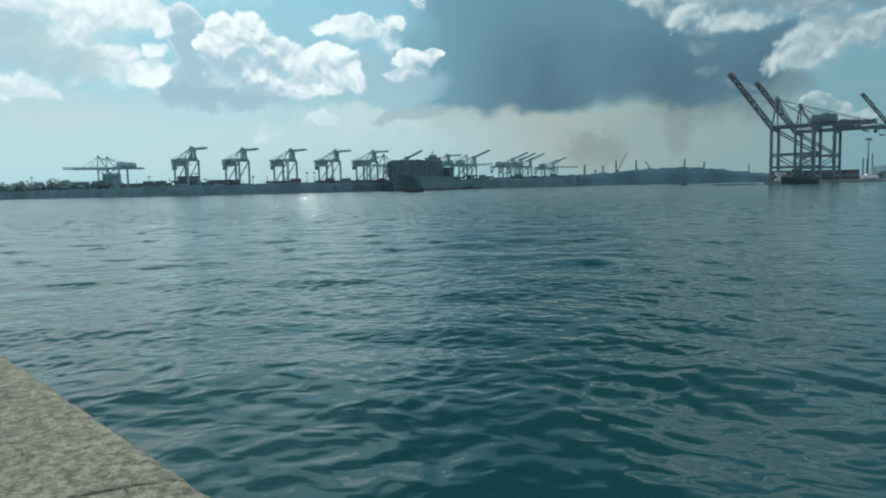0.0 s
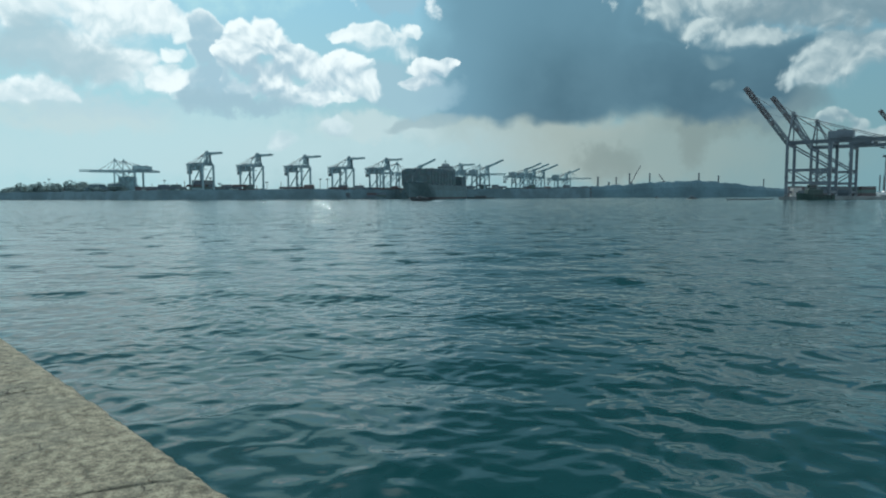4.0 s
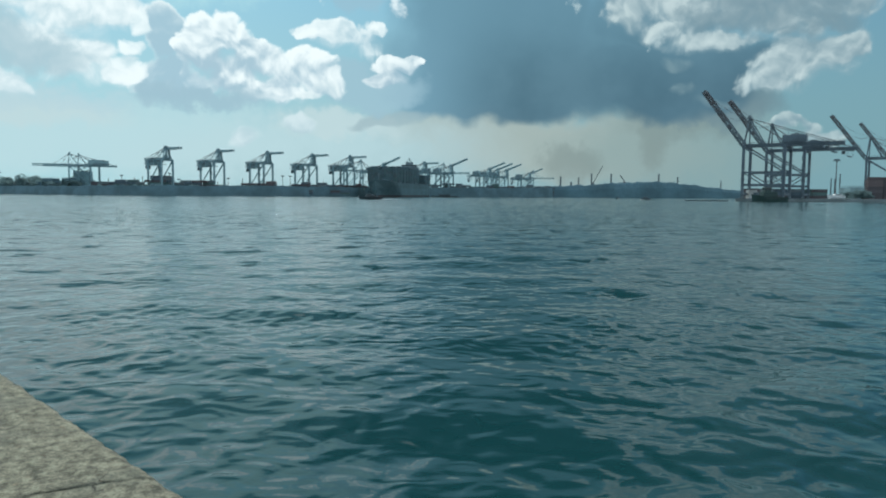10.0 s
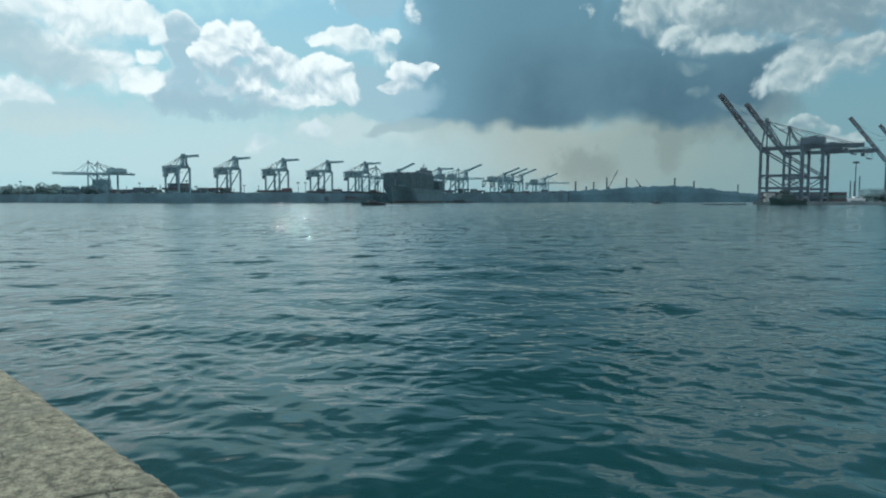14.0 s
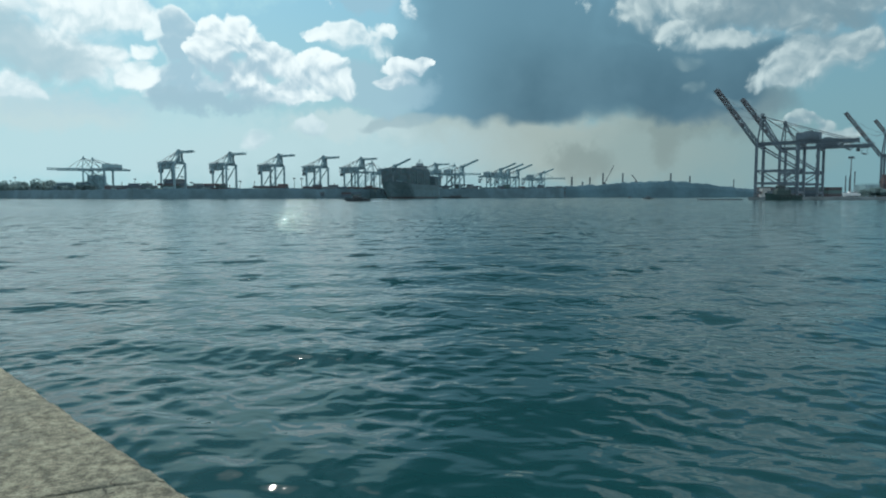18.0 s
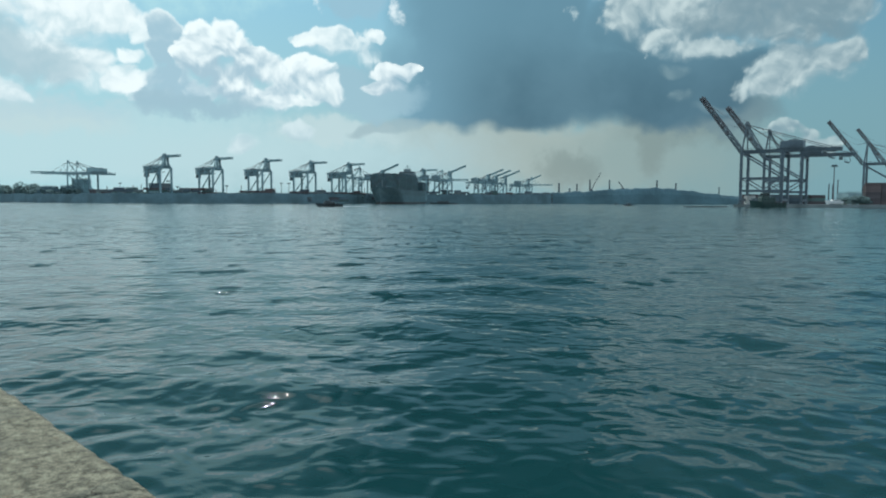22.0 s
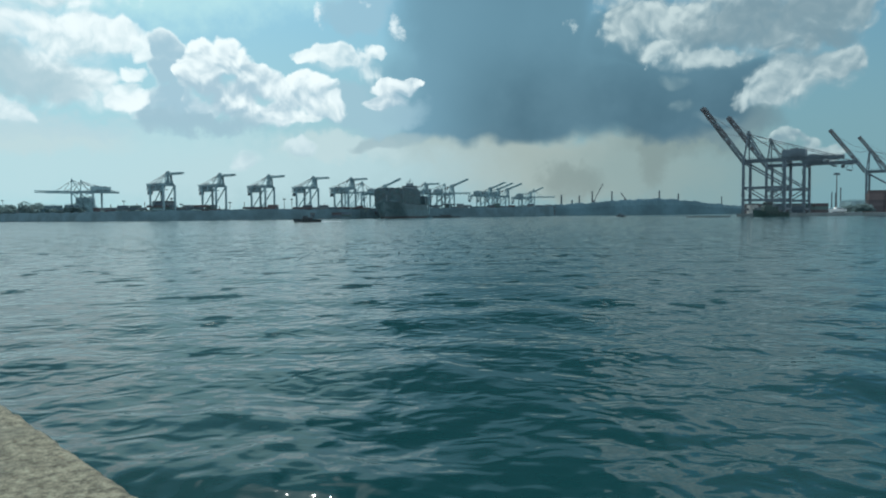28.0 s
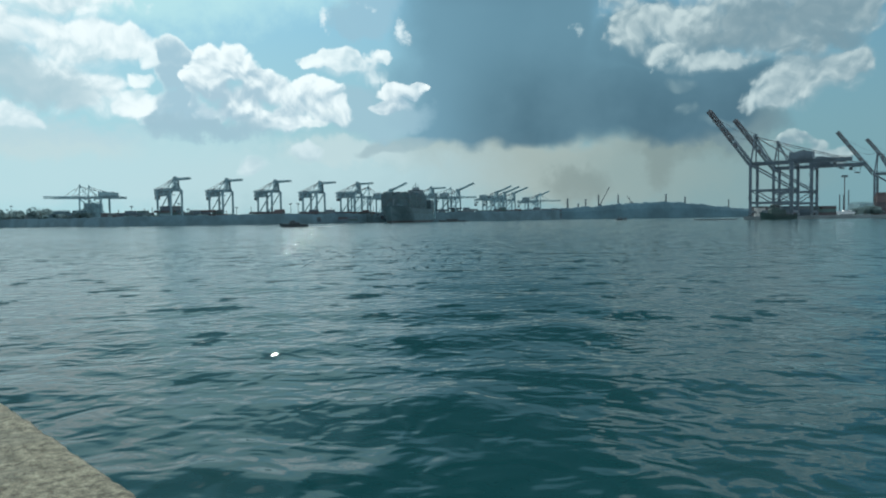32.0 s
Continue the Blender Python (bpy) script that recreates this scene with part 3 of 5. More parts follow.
def build_water():
    xs = graded(-9.5, 10.5, -4300.0, 4300.0, 0.05, 1.045)
    ys = graded(4.4, 22.0, -120.0, 4800.0, 0.05, 1.028)
    sx, sy = np.gradient(xs), np.gradient(ys)
    X, Y = np.meshgrid(xs, ys)
    S = np.maximum(*np.meshgrid(sx, sy))
    rng = np.random.default_rng(7)
    H, DX, DY = np.zeros_like(X), np.zeros_like(X), np.zeros_like(X)
    for k in range(90):
        lam = 0.28 * (7.5 / 0.28) ** ((k + rng.random()) / 90)
        spread = 30 + 60 * (1 - lam / 7.5) ** 2
        a = radians(-97 + rng.normal(0, spread)) if lam > 0.9 else rng.uniform(0, 2 * math.pi)
        kx, ky, kk = math.cos(a) * 2 * math.pi / lam, math.sin(a) * 2 * math.pi / lam, 2 * math.pi / lam
        amp = SLOPE * lam / (2 * math.pi) * (0.62 + 1.0 * math.exp(-((lam - 0.58) / 0.3) ** 2) + 0.5 * math.exp(-((lam - 3.2) / 1.2) ** 2)) * min(1.0, lam / 0.4) / math.sqrt(45)
        fade = np.clip((lam / S - 3.0) / 4.0, 0.0, 1.0)
        ph = kx * X + ky * Y + rng.random() * 2 * math.pi
        # gusts and lulls
        gust = np.clip(0.8 + 0.55 * np.sin(X * 0.33 + Y * 0.27 + 0.05 * k) * np.sin(Y * 0.41 - X * 0.19 + 0.07 * k) + 0.3 * np.sin(X * 0.13 - Y * 0.11 + k), 0.2, 1.6)
        if lam < 1.3:
            # patches of smooth and of ruffled water
            gust *= np.clip(0.75 + 0.6 * np.sin(X * 1.1 + 0.7 * Y + 0.3 * k) * np.sin(Y * 1.3 - 0.6 * X + 0.2 * k), 0.15, 1.5)
        s, c = np.sin(ph) * fade * gust, np.cos(ph) * fade * gust
        H += amp * c
        DX -= 0.45 * amp * s * kx / kk
        DY -= 0.45 * amp * s * ky / kk
    n, m = X.shape
    me = bpy.data.meshes.new("water")
    me.vertices.add(n * m)
    me.vertices.foreach_set("co", np.stack([X + DX, Y + DY, H], -1).astype(np.float32).ravel())
    i = (np.arange(n - 1)[:, None] * m + np.arange(m - 1)).ravel()
    quads = np.stack([i, i + 1, i + m + 1, i + m], -1).astype(np.int32)
    me.loops.add(quads.size)
    me.loops.foreach_set("vertex_index", quads.ravel())
    me.polygons.add(len(quads))
    me.polygons.foreach_set("loop_start", np.arange(0, quads.size, 4, dtype=np.int32))
    me.polygons.foreach_set("use_smooth", np.ones(len(quads), dtype=bool))
    me.materials.append(M_WATER)
    me.update(calc_edges=True)
    return tagged(new("water", me), "choppy blue-green harbour water with small wind waves", "water", kind="structure")


SLOPE = 0.095
water = build_water()

# ---- the quay underfoot ----
ALONG, INWARD = Vector((-0.6996, 0.7146, 0.0)), Vector((-0.7146, -0.6996, 0.0))
EDGE, TOP = Vector((-2.171, 4.448, 0.0)), 1.45
QUAY = Matrix(((*[ALONG.x, INWARD.x, 0.0], EDGE.x), (*[ALONG.y, INWARD.y, 0.0], EDGE.y), (0.0, 0.0, 1.0, 0.0), (0.0, 0.0, 0.0, 1.0)))


def quay_body():
    """The wall under the coping and the paved strip behind it."""
    quay = thing("quay", "weathered stone quay with worn coping slabs over the water", "quay", QUAY, kind="structure")
    bm = B()
    box(bm, (0, 6.0, -1.3), (70, 11.9, 5.1))
    part("quay_wall", bm, M_WALL, quay, "dark tide-stained wall")
    bm = B()
    box(bm, (0, 7.02, TOP - 0.16), (70, 10.6, 0.28))
    part("paving", bm, M_CONCRETE, quay, "pale concrete paving")
    return quay


def coping_slab(s0, s1, seed, wide=1.7):
    """One worn slab, from joint to joint, with a rounded nose and an uneven top."""
    rng = random.Random(seed)
    jag = [(rng.uniform(0, 9), rng.uniform(0.3, 1.0)) for _ in range(2)]
    nu, nv = 64, 40
    def joint(k, v):
        a, f = (k * 7.31) % 9, 2.6
        skew = 0.46 if k == -10 else 0.02
        return skew * v + 0.035 * math.sin(v * f * 2 + a) + 0.02 * math.sin(v * 11 + 2 * a)
    verts, faces = [], []
    nose = [(0.02, -0.22), (0.0, -0.12), (0.006, -0.06), (0.03, -0.02)]
    prof = nose + [(0.075 + (wide - 0.075) * (j / (nv - 1)) ** 1.1, 0.0) for j in range(nv)] + [(wide, -0.2)]
    for i in range(nu + 1):
        u = i / nu
        edge_u = min(u, 1 - u) * (s1 - s0)
        for j, (v, dz) in enumerate(prof):
            g = 0.0015
            s = (s0 + g + joint(round(s0 * 10), v)) * (1 - u) + (s1 - g + joint(round(s1 * 10), v)) * u
            p = Vector((s * 3.0, v * 3.0, seed))
            z = dz + 0.014 * noise.noise(p) + 0.008 * noise.noise(p * 3.1) + 0.004 * noise.noise(p * 7.3)
            wear = 0.004 * max(0.0, 1 - edge_u / 0.03) ** 2
            nick = 0.022 * max(0.0, noise.noise(Vector((s * 5.0, seed, 0)))) + 0.008 * noise.noise(Vector((s * 21.0, seed, 3)))
            v2 = v + (nick if j < 6 else 0.0)
            verts.append((s, v2, TOP + z - wear - (0.012 if j < 5 else 0.0) * max(0.0, noise.noise(Vector((s * 9, 2, seed))))))
    m = len(prof)
    for i in range(nu):
        for j in range(m - 1):
            a = i * m + j
            faces.append((a, a + m, a + m + 1, a + 1))
    for i in (0, nu):
        faces.append(tuple(i * m + j for j in range(m)))
    return mesh_from("slab", verts, faces, M_STONE)


quay = quay_body()
JOINTS = [-14.4, -11.8, -9.2, -6.4, -3.7, -1.04, 1.63, 4.2, 6.9, 9.4, 12.1, 14.7]
for k in range(len(JOINTS) - 1):
    ob = new("slab", coping_slab(JOINTS[k], JOINTS[k + 1], k + 1))
    ob.parent = quay

# ---- far shores ----


def shore(name, label, spine, depth, crest, mat, seed, rough=2.0, step=9.0, foot=-1.0, category="shore", bank=9.0, apron=2.8):
    """A bank of land along a line of chart places; crest gives its height along the line."""
    pts = [Vector((*plan(c, d), 0)) for c, d in spine]
    total = sum((q - p).length for p, q in zip(pts, pts[1:]))
    n = max(8, int(total / step))
    verts, faces = [], []
    prof = ((0.0, None), (0.22, 0.62), (0.45, 0.93), (0.58, 1.0), (0.85, 0.85), (3.0, apron)) if bank > 10.0 else ((0.0, None), (0.06, 0.35), (0.13, 0.72), (0.2, 1.0), (0.5, 0.75), (3.0, apron))
    rows = len(prof) + 1
    for i in range(n + 1):
        t = i / n * (len(pts) - 1)
        k = min(int(t), len(pts) - 2)
        p, d = pts[k].lerp(pts[k + 1], t - k), (pts[k + 1] - pts[k]).normalized()
        away = Vector((-d.y, d.x, 0))
        h = crest[k] * (1 - (t - k)) + crest[k + 1] * (t - k)
        for w, f in prof:
            q = p + away * (bank * w)
            if f is None:
                z = foot
            elif f > 1.0:
                z = f
            else:
                z = h * f + f * (rough * noise.noise(q * 0.03 + Vector((0, 0, seed))) + rough * 0.8 * noise.noise(q * 0.11) + rough * 0.5 * noise.noise(q * 0.35))
            verts.append((q.x, q.y, z))
        q = p + away * depth
        verts.append((q.x, q.y, apron if apron > 1.0 else h * 0.8))
    for i in range(n):
        for j in range(rows - 1):
            a = i * rows + j
            faces.append((a, a + rows, a + rows + 1, a + 1))
    return tagged(new(name, mesh_from(name, verts, faces, mat, False)), label, category, kind="structure")


shore("ground_terminal", "dark low embankment of the container terminal", [(-420, 1130), (40, 960), (250, 780), (520, 830), (668, 960), (708, 1150), (880, 1185), (1010, 1300)], 330, [10, 11, 11.2, 12.2, 13, 15, 16, 18], M_SCRUB_HAZED, 3, rough=1.3, step=4.0)
shore("ground_refinery", "wooded low hill behind the refinery", [(860, 1560), (1000, 1560), (1050, 1560), (1095, 1560), (1165, 1560), (1235, 1560), (1300, 1560), (1350, 1560), (1500, 1560), (2100, 1600)], 500, [22, 25, 27, 31, 36, 36, 26, 18, 12, 10], M_HILL_HAZED, 9, rough=2.6, step=4.0, bank=28.0, apron=0.9)
shore("ground_far_left", "hazy far shore with low trees", [(-1500, 1500), (-600, 1500), (200, 1400)], 400, [14, 14, 12], M_SCRUB_HAZED, 5, rough=4.0)


def pier():
    """The concrete pier under the tall cranes."""
    p = thing("pier", "long pale concrete pier of the crane berth", "pier", kind="structure")
    foot = [plan(1428, 497), plan(1900, 470), plan(1900, 1300), plan(1545, 1300), plan(1337, 506)]
    bm = B()
    for lo, hi in ((-2.0, 2.3),):
        bot = [bm.verts.new((x, y, lo)) for x, y in foot]
        top = [bm.verts.new((x, y, hi)) for x, y in foot]
        bm.faces.new(top), bm.faces.new(bot[::-1])
        for i in range(len(foot)):
            j = (i + 1) % len(foot)
            bm.faces.new((bot[i], bot[j], top[j], top[i]))
    part("deck", bm, M_PIER, p, "pale concrete deck")
    a, b = Vector((*plan(1428, 497), 0)), Vector((*plan(1900, 470), 0))
    for k in range(14):
        q = a.lerp(b, k / 13.0)
        bm = B()
        box(bm, (q.x, q.y - 0.25, 1.3), (0.5, 0.5, 1.2), bevel=0.08)
        part("fender", bm, M_DARK, p, "dull rubber fender")
    return p


pier()

# ---- cranes ----


def gantry(name, label, m, deck, gauge, base, back, apex, leg, mats, style, reach=50.0, lift=54.0, group="", house=(0.55, 16.0, 7.0, 7.5), house_under=False):
    """A ship-to-shore crane. Its x axis leads over the water, y along the rails; the origin lies on the
    quay between the two legs at the water's side. style: raised, folded (goose neck) or lowered boom."""
    paint, second, house_paint = mats
    t = thing(name, label, "crane", m, group)
    hb = base / 2
    corners = [(0.0, -hb), (0.0, hb), (-gauge, -hb), (-gauge, hb)]
    for x, y in corners:
        bm = B()
        beam(bm, (x, y, 1.8), (x, y, deck), leg, leg * 1.15)
        box(bm, (x, y, deck * 0.36), (leg * 1.35, leg * 1.35, leg * 0.9))
        part("leg", bm, paint, t)
        bm = B()
        for k in (-1, 1):
            box(bm, (x, y + k * 2.2, 0.95), (1.0, 3.6, 0.7), bevel=0.1)
            for q in (-1.1, 1.1):
                tube(bm, (x - 0.3, y + k * 2.2 + q, 0.42), (x + 0.3, y + k * 2.2 + q, 0.42), 0.42, n=10)
        box(bm, (x, y, 1.6), (1.1, 5.6, 0.7))
        part("bogie", bm, M_DARK, t, "dark wheel bogie")
    for x in (0.0, -gauge):
        bm = B()
        beam(bm, (x, -hb - 1, 3.2), (x, hb + 1, 3.2), leg * 0.8, leg * 1.1)
        part("sill_beam", bm, paint, t)
        bm = B()
        beam(bm, (x, -hb, deck - 0.7), (x, hb, deck - 0.7), leg, leg * 1.2)
        part("cross_beam", bm, paint, t)
    for y in (-hb, hb):
        low, mid = deck * 0.26, deck * 0.50
        if style == "raised":
            bm = B()
            beam(bm, (0, y, mid), (-gauge, y, mid), leg * 0.75, leg * 0.9)
            part("portal_beam", bm, paint, t)
        bm = B()
        beam(bm, (0, y, low), (-gauge, y, low), leg * 0.7, leg)
        part("portal_beam", bm, paint, t)
        bm = B()
        beam(bm, (-0.5, y, deck - 1), (-gauge, y, mid if style == "raised" else low), leg * 0.6)
        part("brace", bm, paint, t)
        for a, b in ((0.0, -gauge / 2), (-gauge, -gauge / 2)) if style == "raised" else ():
            bm = B()
            beam(bm, (a, y, mid), (b, y, low), leg * 0.42)
            part("brace", bm, paint, t)
    # stair tower and ladders on one landside leg
    bm = B()
    for k in range(8):
        z0, z1 = 3 + (deck - 4) * k / 8, 3 + (deck - 4) * (k + 1) / 8
        s = 1 if k % 2 else -1
        beam(bm, (-gauge + leg * 0.8, hb + s * 1.4, z0), (-gauge + leg * 0.8, hb - s * 1.4, z1), 0.7, 0.22)
        box(bm, (-gauge + leg * 0.8, hb - s * 1.4, z1), (1.0, 1.0, 0.12))
    part("stair", bm, M_DARK, t, "steel zigzag stair")
    # girders
    tail = -gauge - back
    for y in (-2.6, 2.6):
        bm = B()
        beam(bm, (2.0, y, deck + 0.9), (tail, y, deck + 0.9), 1.1, 2.3)
        part("girder", bm, paint, t)
    bm = B()
    for k in range(14):
        x = 1.0 + (tail - 1.0) * k / 13
        beam(bm, (x, -4.2, deck + 2.15), (x, 4.2, deck + 2.15), 0.22)
        for y in (-4.2, 4.2):
            beam(bm, (x, y, deck + 2.1), (x, y, deck + 3.3), 0.12)
    for y in (-4.2, 4.2):
        beam(bm, (1, y, deck + 2.1), (tail, y, deck + 2.1), 0.5, 0.12)
        beam(bm, (1, y, deck + 3.3), (tail, y, deck + 3.3), 0.12)
    part("walkway", bm, M_DARK, t, "steel walkway with handrails")
    # apex tower
    ax = -1.0 if style != "folded" else -1.5
    for y in (-1, 1):
        bm = B()
        beam(bm, (0.5, y * hb * 0.8, deck), (ax, y * 1.6, apex), leg * 0.55)
        part("tower_leg", bm, paint, t)
        bm = B()
        beam(bm, (-gauge * 0.42, y * hb * 0.55, deck + 1.5), (ax, y * 1.6, apex), leg * 0.42)
        part("tower_leg", bm, paint, t)
    bm = B()
    box(bm, (ax, 0, apex + 0.4), (2.4, 5.0, 1.3), bevel=0.15)
    for y in (-1.4, 0, 1.4):
        tube(bm, (ax, y - 0.3, apex + 1.5), (ax, y + 0.3, apex + 1.5), 0.9, n=12)
    part("sheave_head", bm, second, t)
    bm = B()
    mid_z = deck + (apex - deck) * 0.55
    beam(bm, (-0.2, -hb * 0.45, mid_z), (-0.2, hb * 0.45, mid_z), leg * 0.4)
    part("tower_tie", bm, paint, t)
    for y in (-1.6, 1.6):
        bm = B()
        beam(bm, (ax, y, apex), (tail * 0.93, y * 1.6, deck + 2), 0.42)
        part("stay", bm, M_CABLE, t)
        bm = B()
        beam(bm, (ax, y, apex), (-gauge, y * 1.6, deck + 2), 0.36)
        part("stay", bm, M_CABLE, t)
    # boom
    if style == "raised":
        a = radians(lift)
        tip = Vector((2.0 + reach * math.cos(a), 0, deck + 0.9 + reach * math.sin(a)))
        root = Vector((2.0, 0, deck + 0.9))
        bm = B()
        truss(bm, root, tip, 4.6, 2.6, 18, 0.85, 0.5, mi=(0, 0, 0, 1, 0, 1, 1))
        for k in (0.35, 0.65, 0.97):
            p = root.lerp(tip, k)
            box(bm, p, (2.6, 5.6, 2.8), Matrix.Rotation(-a, 3, "Y"), mi=1)
        part("boom", bm, [second, M_GREY_BAND], t, "raised lattice boom with darker and paler grey bands")
        for y in (-1.4, 1.4):
            for k in (0.55, 0.92):
                p = root.lerp(tip, k)
                # slack forestay links folded against the boom
                bm = B()
                kink = Vector((ax, y, apex)).lerp(p, 0.5) + Vector((-2.0, 0, -1.5 - 2.5 * k))
                beam(bm, (ax, y, apex), kink, 0.16)
                beam(bm, kink, p, 0.16)
                part("stay", bm, M_CABLE, t)
    elif style == "folded":
        knee = Vector((1.4, 0, apex - 1.6))
        bm = B()
        truss(bm, (2.2, 0, deck + 1), knee, 4.0, 2.2, 4, 0.9, 0.4)
        part("inner_boom", bm, paint, t)
        a = radians(lift)
        tip = knee + Vector((reach * math.cos(a), 0, reach * math.sin(a)))
        bm = B()
        truss(bm, knee - Vector((2.5, 0, 0)), tip, 3.6, 1.7, 9, 0.8, 0.4)
        part("outer_boom", bm, second, t)
        for y in (-1.3, 1.3):
            bm = B()
            beam(bm, (ax, y, apex + 1.2), knee.lerp(tip, 0.6) + Vector((0, y, 0.8)), 0.3)
            part("stay", bm, M_CABLE, t)
        bm = B()
        beam(bm, (0.3, hb * 0.7, deck), (ax + 3.5, 1.4, apex - 3), leg * 0.45)
        beam(bm, (0.3, -hb * 0.7, deck), (ax + 3.5, -1.4, apex - 3), leg * 0.45)
        part("forestay_frame", bm, paint, t)
        # hoist platform under the tail, with its cable loops
        bm = B()
        box(bm, (tail + 3.5, 0, deck - 4.5), (7.0, 7.0, 1.0), bevel=0.1)
        box(bm, (tail + 2.2, 0, deck - 8.5), (4.0, 5.0, 4.0), bevel=0.3)
        for y in (-2.6, 2.6):
            for x in (0.6, 6.4):
                beam(bm, (tail + x, y, deck), (tail + x, y, deck - 4.5), 0.5)
            beam(bm, (tail + 0.6, y, deck - 10.0), (tail + 6.4, y, deck), 0.4)
        part("hoist_platform", bm, M_DARK, t, "dark hoist platform hung under the girder tail")
    else:
        tip = Vector((reach, 0, deck + 0.9))
        bm = B()
        truss(bm, (2.0, 0, deck + 0.9), tip, 4.6, 2.4, 12, 0.9, 0.35)
        part("boom", bm, second, t, "lowered lattice boom")
        for y in (-1.4, 1.4):
            for k in (0.18, 0.4):
                bm = B()
                beam(bm, (ax, y, apex), (2 + (reach - 2) * k, y, deck + 2.1), 0.4)
                part("stay", bm, M_CABLE, t)
    # machinery house with door, vents and roof gear
    hx, hl, hw, hh = house
    cx = -gauge - hx * back if hx > 0 else -gauge * -hx
    cz = deck + 2.2 + hh / 2 if not house_under else deck + 2.0 - hh / 2
    bm = B()
    box(bm, (cx, 0, cz), (hl, hw, hh), bevel=0.2)
    house_ob = part("machine_house", bm, house_paint, t, "boxy machinery house")
    for k in range(3):
        bm = B()
        box(bm, (cx + (k - 1) * hl * 0.3, -hw / 2 - 0.06, cz + 0.6), (hl * 0.2, 0.12, hh * 0.3))
        part("vent", bm, M_DARK, house_ob)
    bm = B()
    box(bm, (cx, 0, cz + hh / 2 + 0.5), (hl * 0.35, hw * 0.5, 1.0), bevel=0.1)
    beam(bm, (cx + hl * 0.3, 0, cz + hh / 2), (cx + hl * 0.3, 0, cz + hh / 2 + 2.6), 0.3)
    part("roof_hatch", bm, M_DARK, house_ob)
    # trolley, cab and spreader
    tx = -gauge * 0.45 if style != "raised" else tail + 6
    bm = B()
    box(bm, (tx, 0, deck - 0.5), (6.0, 6.0, 0.8))
    for y in (-1.8, 1.8):
        for x in (-1.4, 1.4):
            beam(bm, (tx + x, y, deck - 0.9), (tx + x * 1.5, y, deck - 5.0), 0.12)
    part("trolley", bm, M_DARK, t)
    bm = B()
    box(bm, (tx, 0, deck - 5.3), (2.2, 12.2, 0.7), bevel=0.1)
    part("spreader", bm, M_DARK, t)
    bm = B()
    box(bm, (tx + 4.6, -1.5, deck - 1.9), (2.4, 2.4, 2.6), bevel=0.15)
    cab = part("operator_cab", bm, second, t)
    bm = B()
    box(bm, (tx + 5.83, -1.5, deck - 1.8), (0.06, 2.0, 1.6))
    part("window", bm, M_GLASS, cab)
    return t


def facing(c, d, along, z=2.5):
    """Pose at a chart place with the x axis along a compass bearing in degrees east of north."""
    return pose(*plan(c, d), z, 0, 0, 90 - along)


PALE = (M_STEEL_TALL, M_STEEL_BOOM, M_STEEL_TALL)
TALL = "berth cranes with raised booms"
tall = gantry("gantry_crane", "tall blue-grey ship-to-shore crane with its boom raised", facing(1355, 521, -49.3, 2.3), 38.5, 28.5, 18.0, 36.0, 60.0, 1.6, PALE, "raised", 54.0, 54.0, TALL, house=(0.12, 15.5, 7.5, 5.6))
copy_thing(tall, facing(1395.5, 573, -49.3, 2.3))
copy_thing(tall, facing(1574, 668, -49.3, 2.3))
copy_thing(tall, facing(1622, 735, -49.3, 2.3))

ROW = "terminal cranes with folded booms"
DARKER = (M_STEEL_BLUE, M_STEEL_BLUE, M_STEEL_GREY)
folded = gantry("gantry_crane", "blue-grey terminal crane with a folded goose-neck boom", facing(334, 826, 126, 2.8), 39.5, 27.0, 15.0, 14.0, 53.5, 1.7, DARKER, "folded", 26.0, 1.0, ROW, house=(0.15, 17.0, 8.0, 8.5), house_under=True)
for c, d, z in ((424, 868, 2.8), (509, 905, 2.8), (587, 950, 2.8), (653, 985, 2.8), (783, 1150, 2.8)):
    copy_thing(folded, facing(c, d, 126, z))
FAR = "far cranes with half-raised goose-neck booms"
far_crane = gantry("gantry_crane", "distant blue-grey crane with a half-raised goose-neck boom", facing(711, 1185, 122, 2.8), 37.0, 26.0, 16.0, 22.0, 52.0, 1.7, DARKER, "folded", 33.0, 22.0, FAR, house=(0.1, 15.0, 8.0, 8.0))
for c, d in ((829, 1215), (897, 1340), (911, 1375), (927, 1400), (968, 1620)):
    copy_thing(far_crane, facing(c, d, 122, 2.8))
DOWN = "cranes with lowered booms"
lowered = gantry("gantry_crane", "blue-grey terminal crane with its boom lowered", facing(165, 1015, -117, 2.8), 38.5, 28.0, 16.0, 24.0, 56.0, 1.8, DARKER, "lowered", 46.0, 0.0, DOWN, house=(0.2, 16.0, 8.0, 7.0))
copy_thing(lowered, facing(181, 1040, -117, 2.8))
copy_thing(lowered, facing(672, 1150, 100, 2.8))
copy_thing(lowered, facing(975, 1560, 100, 2.8))
copy_thing(lowered, facing(817, 1240, 97, 2.8))

# ---- container ship ----


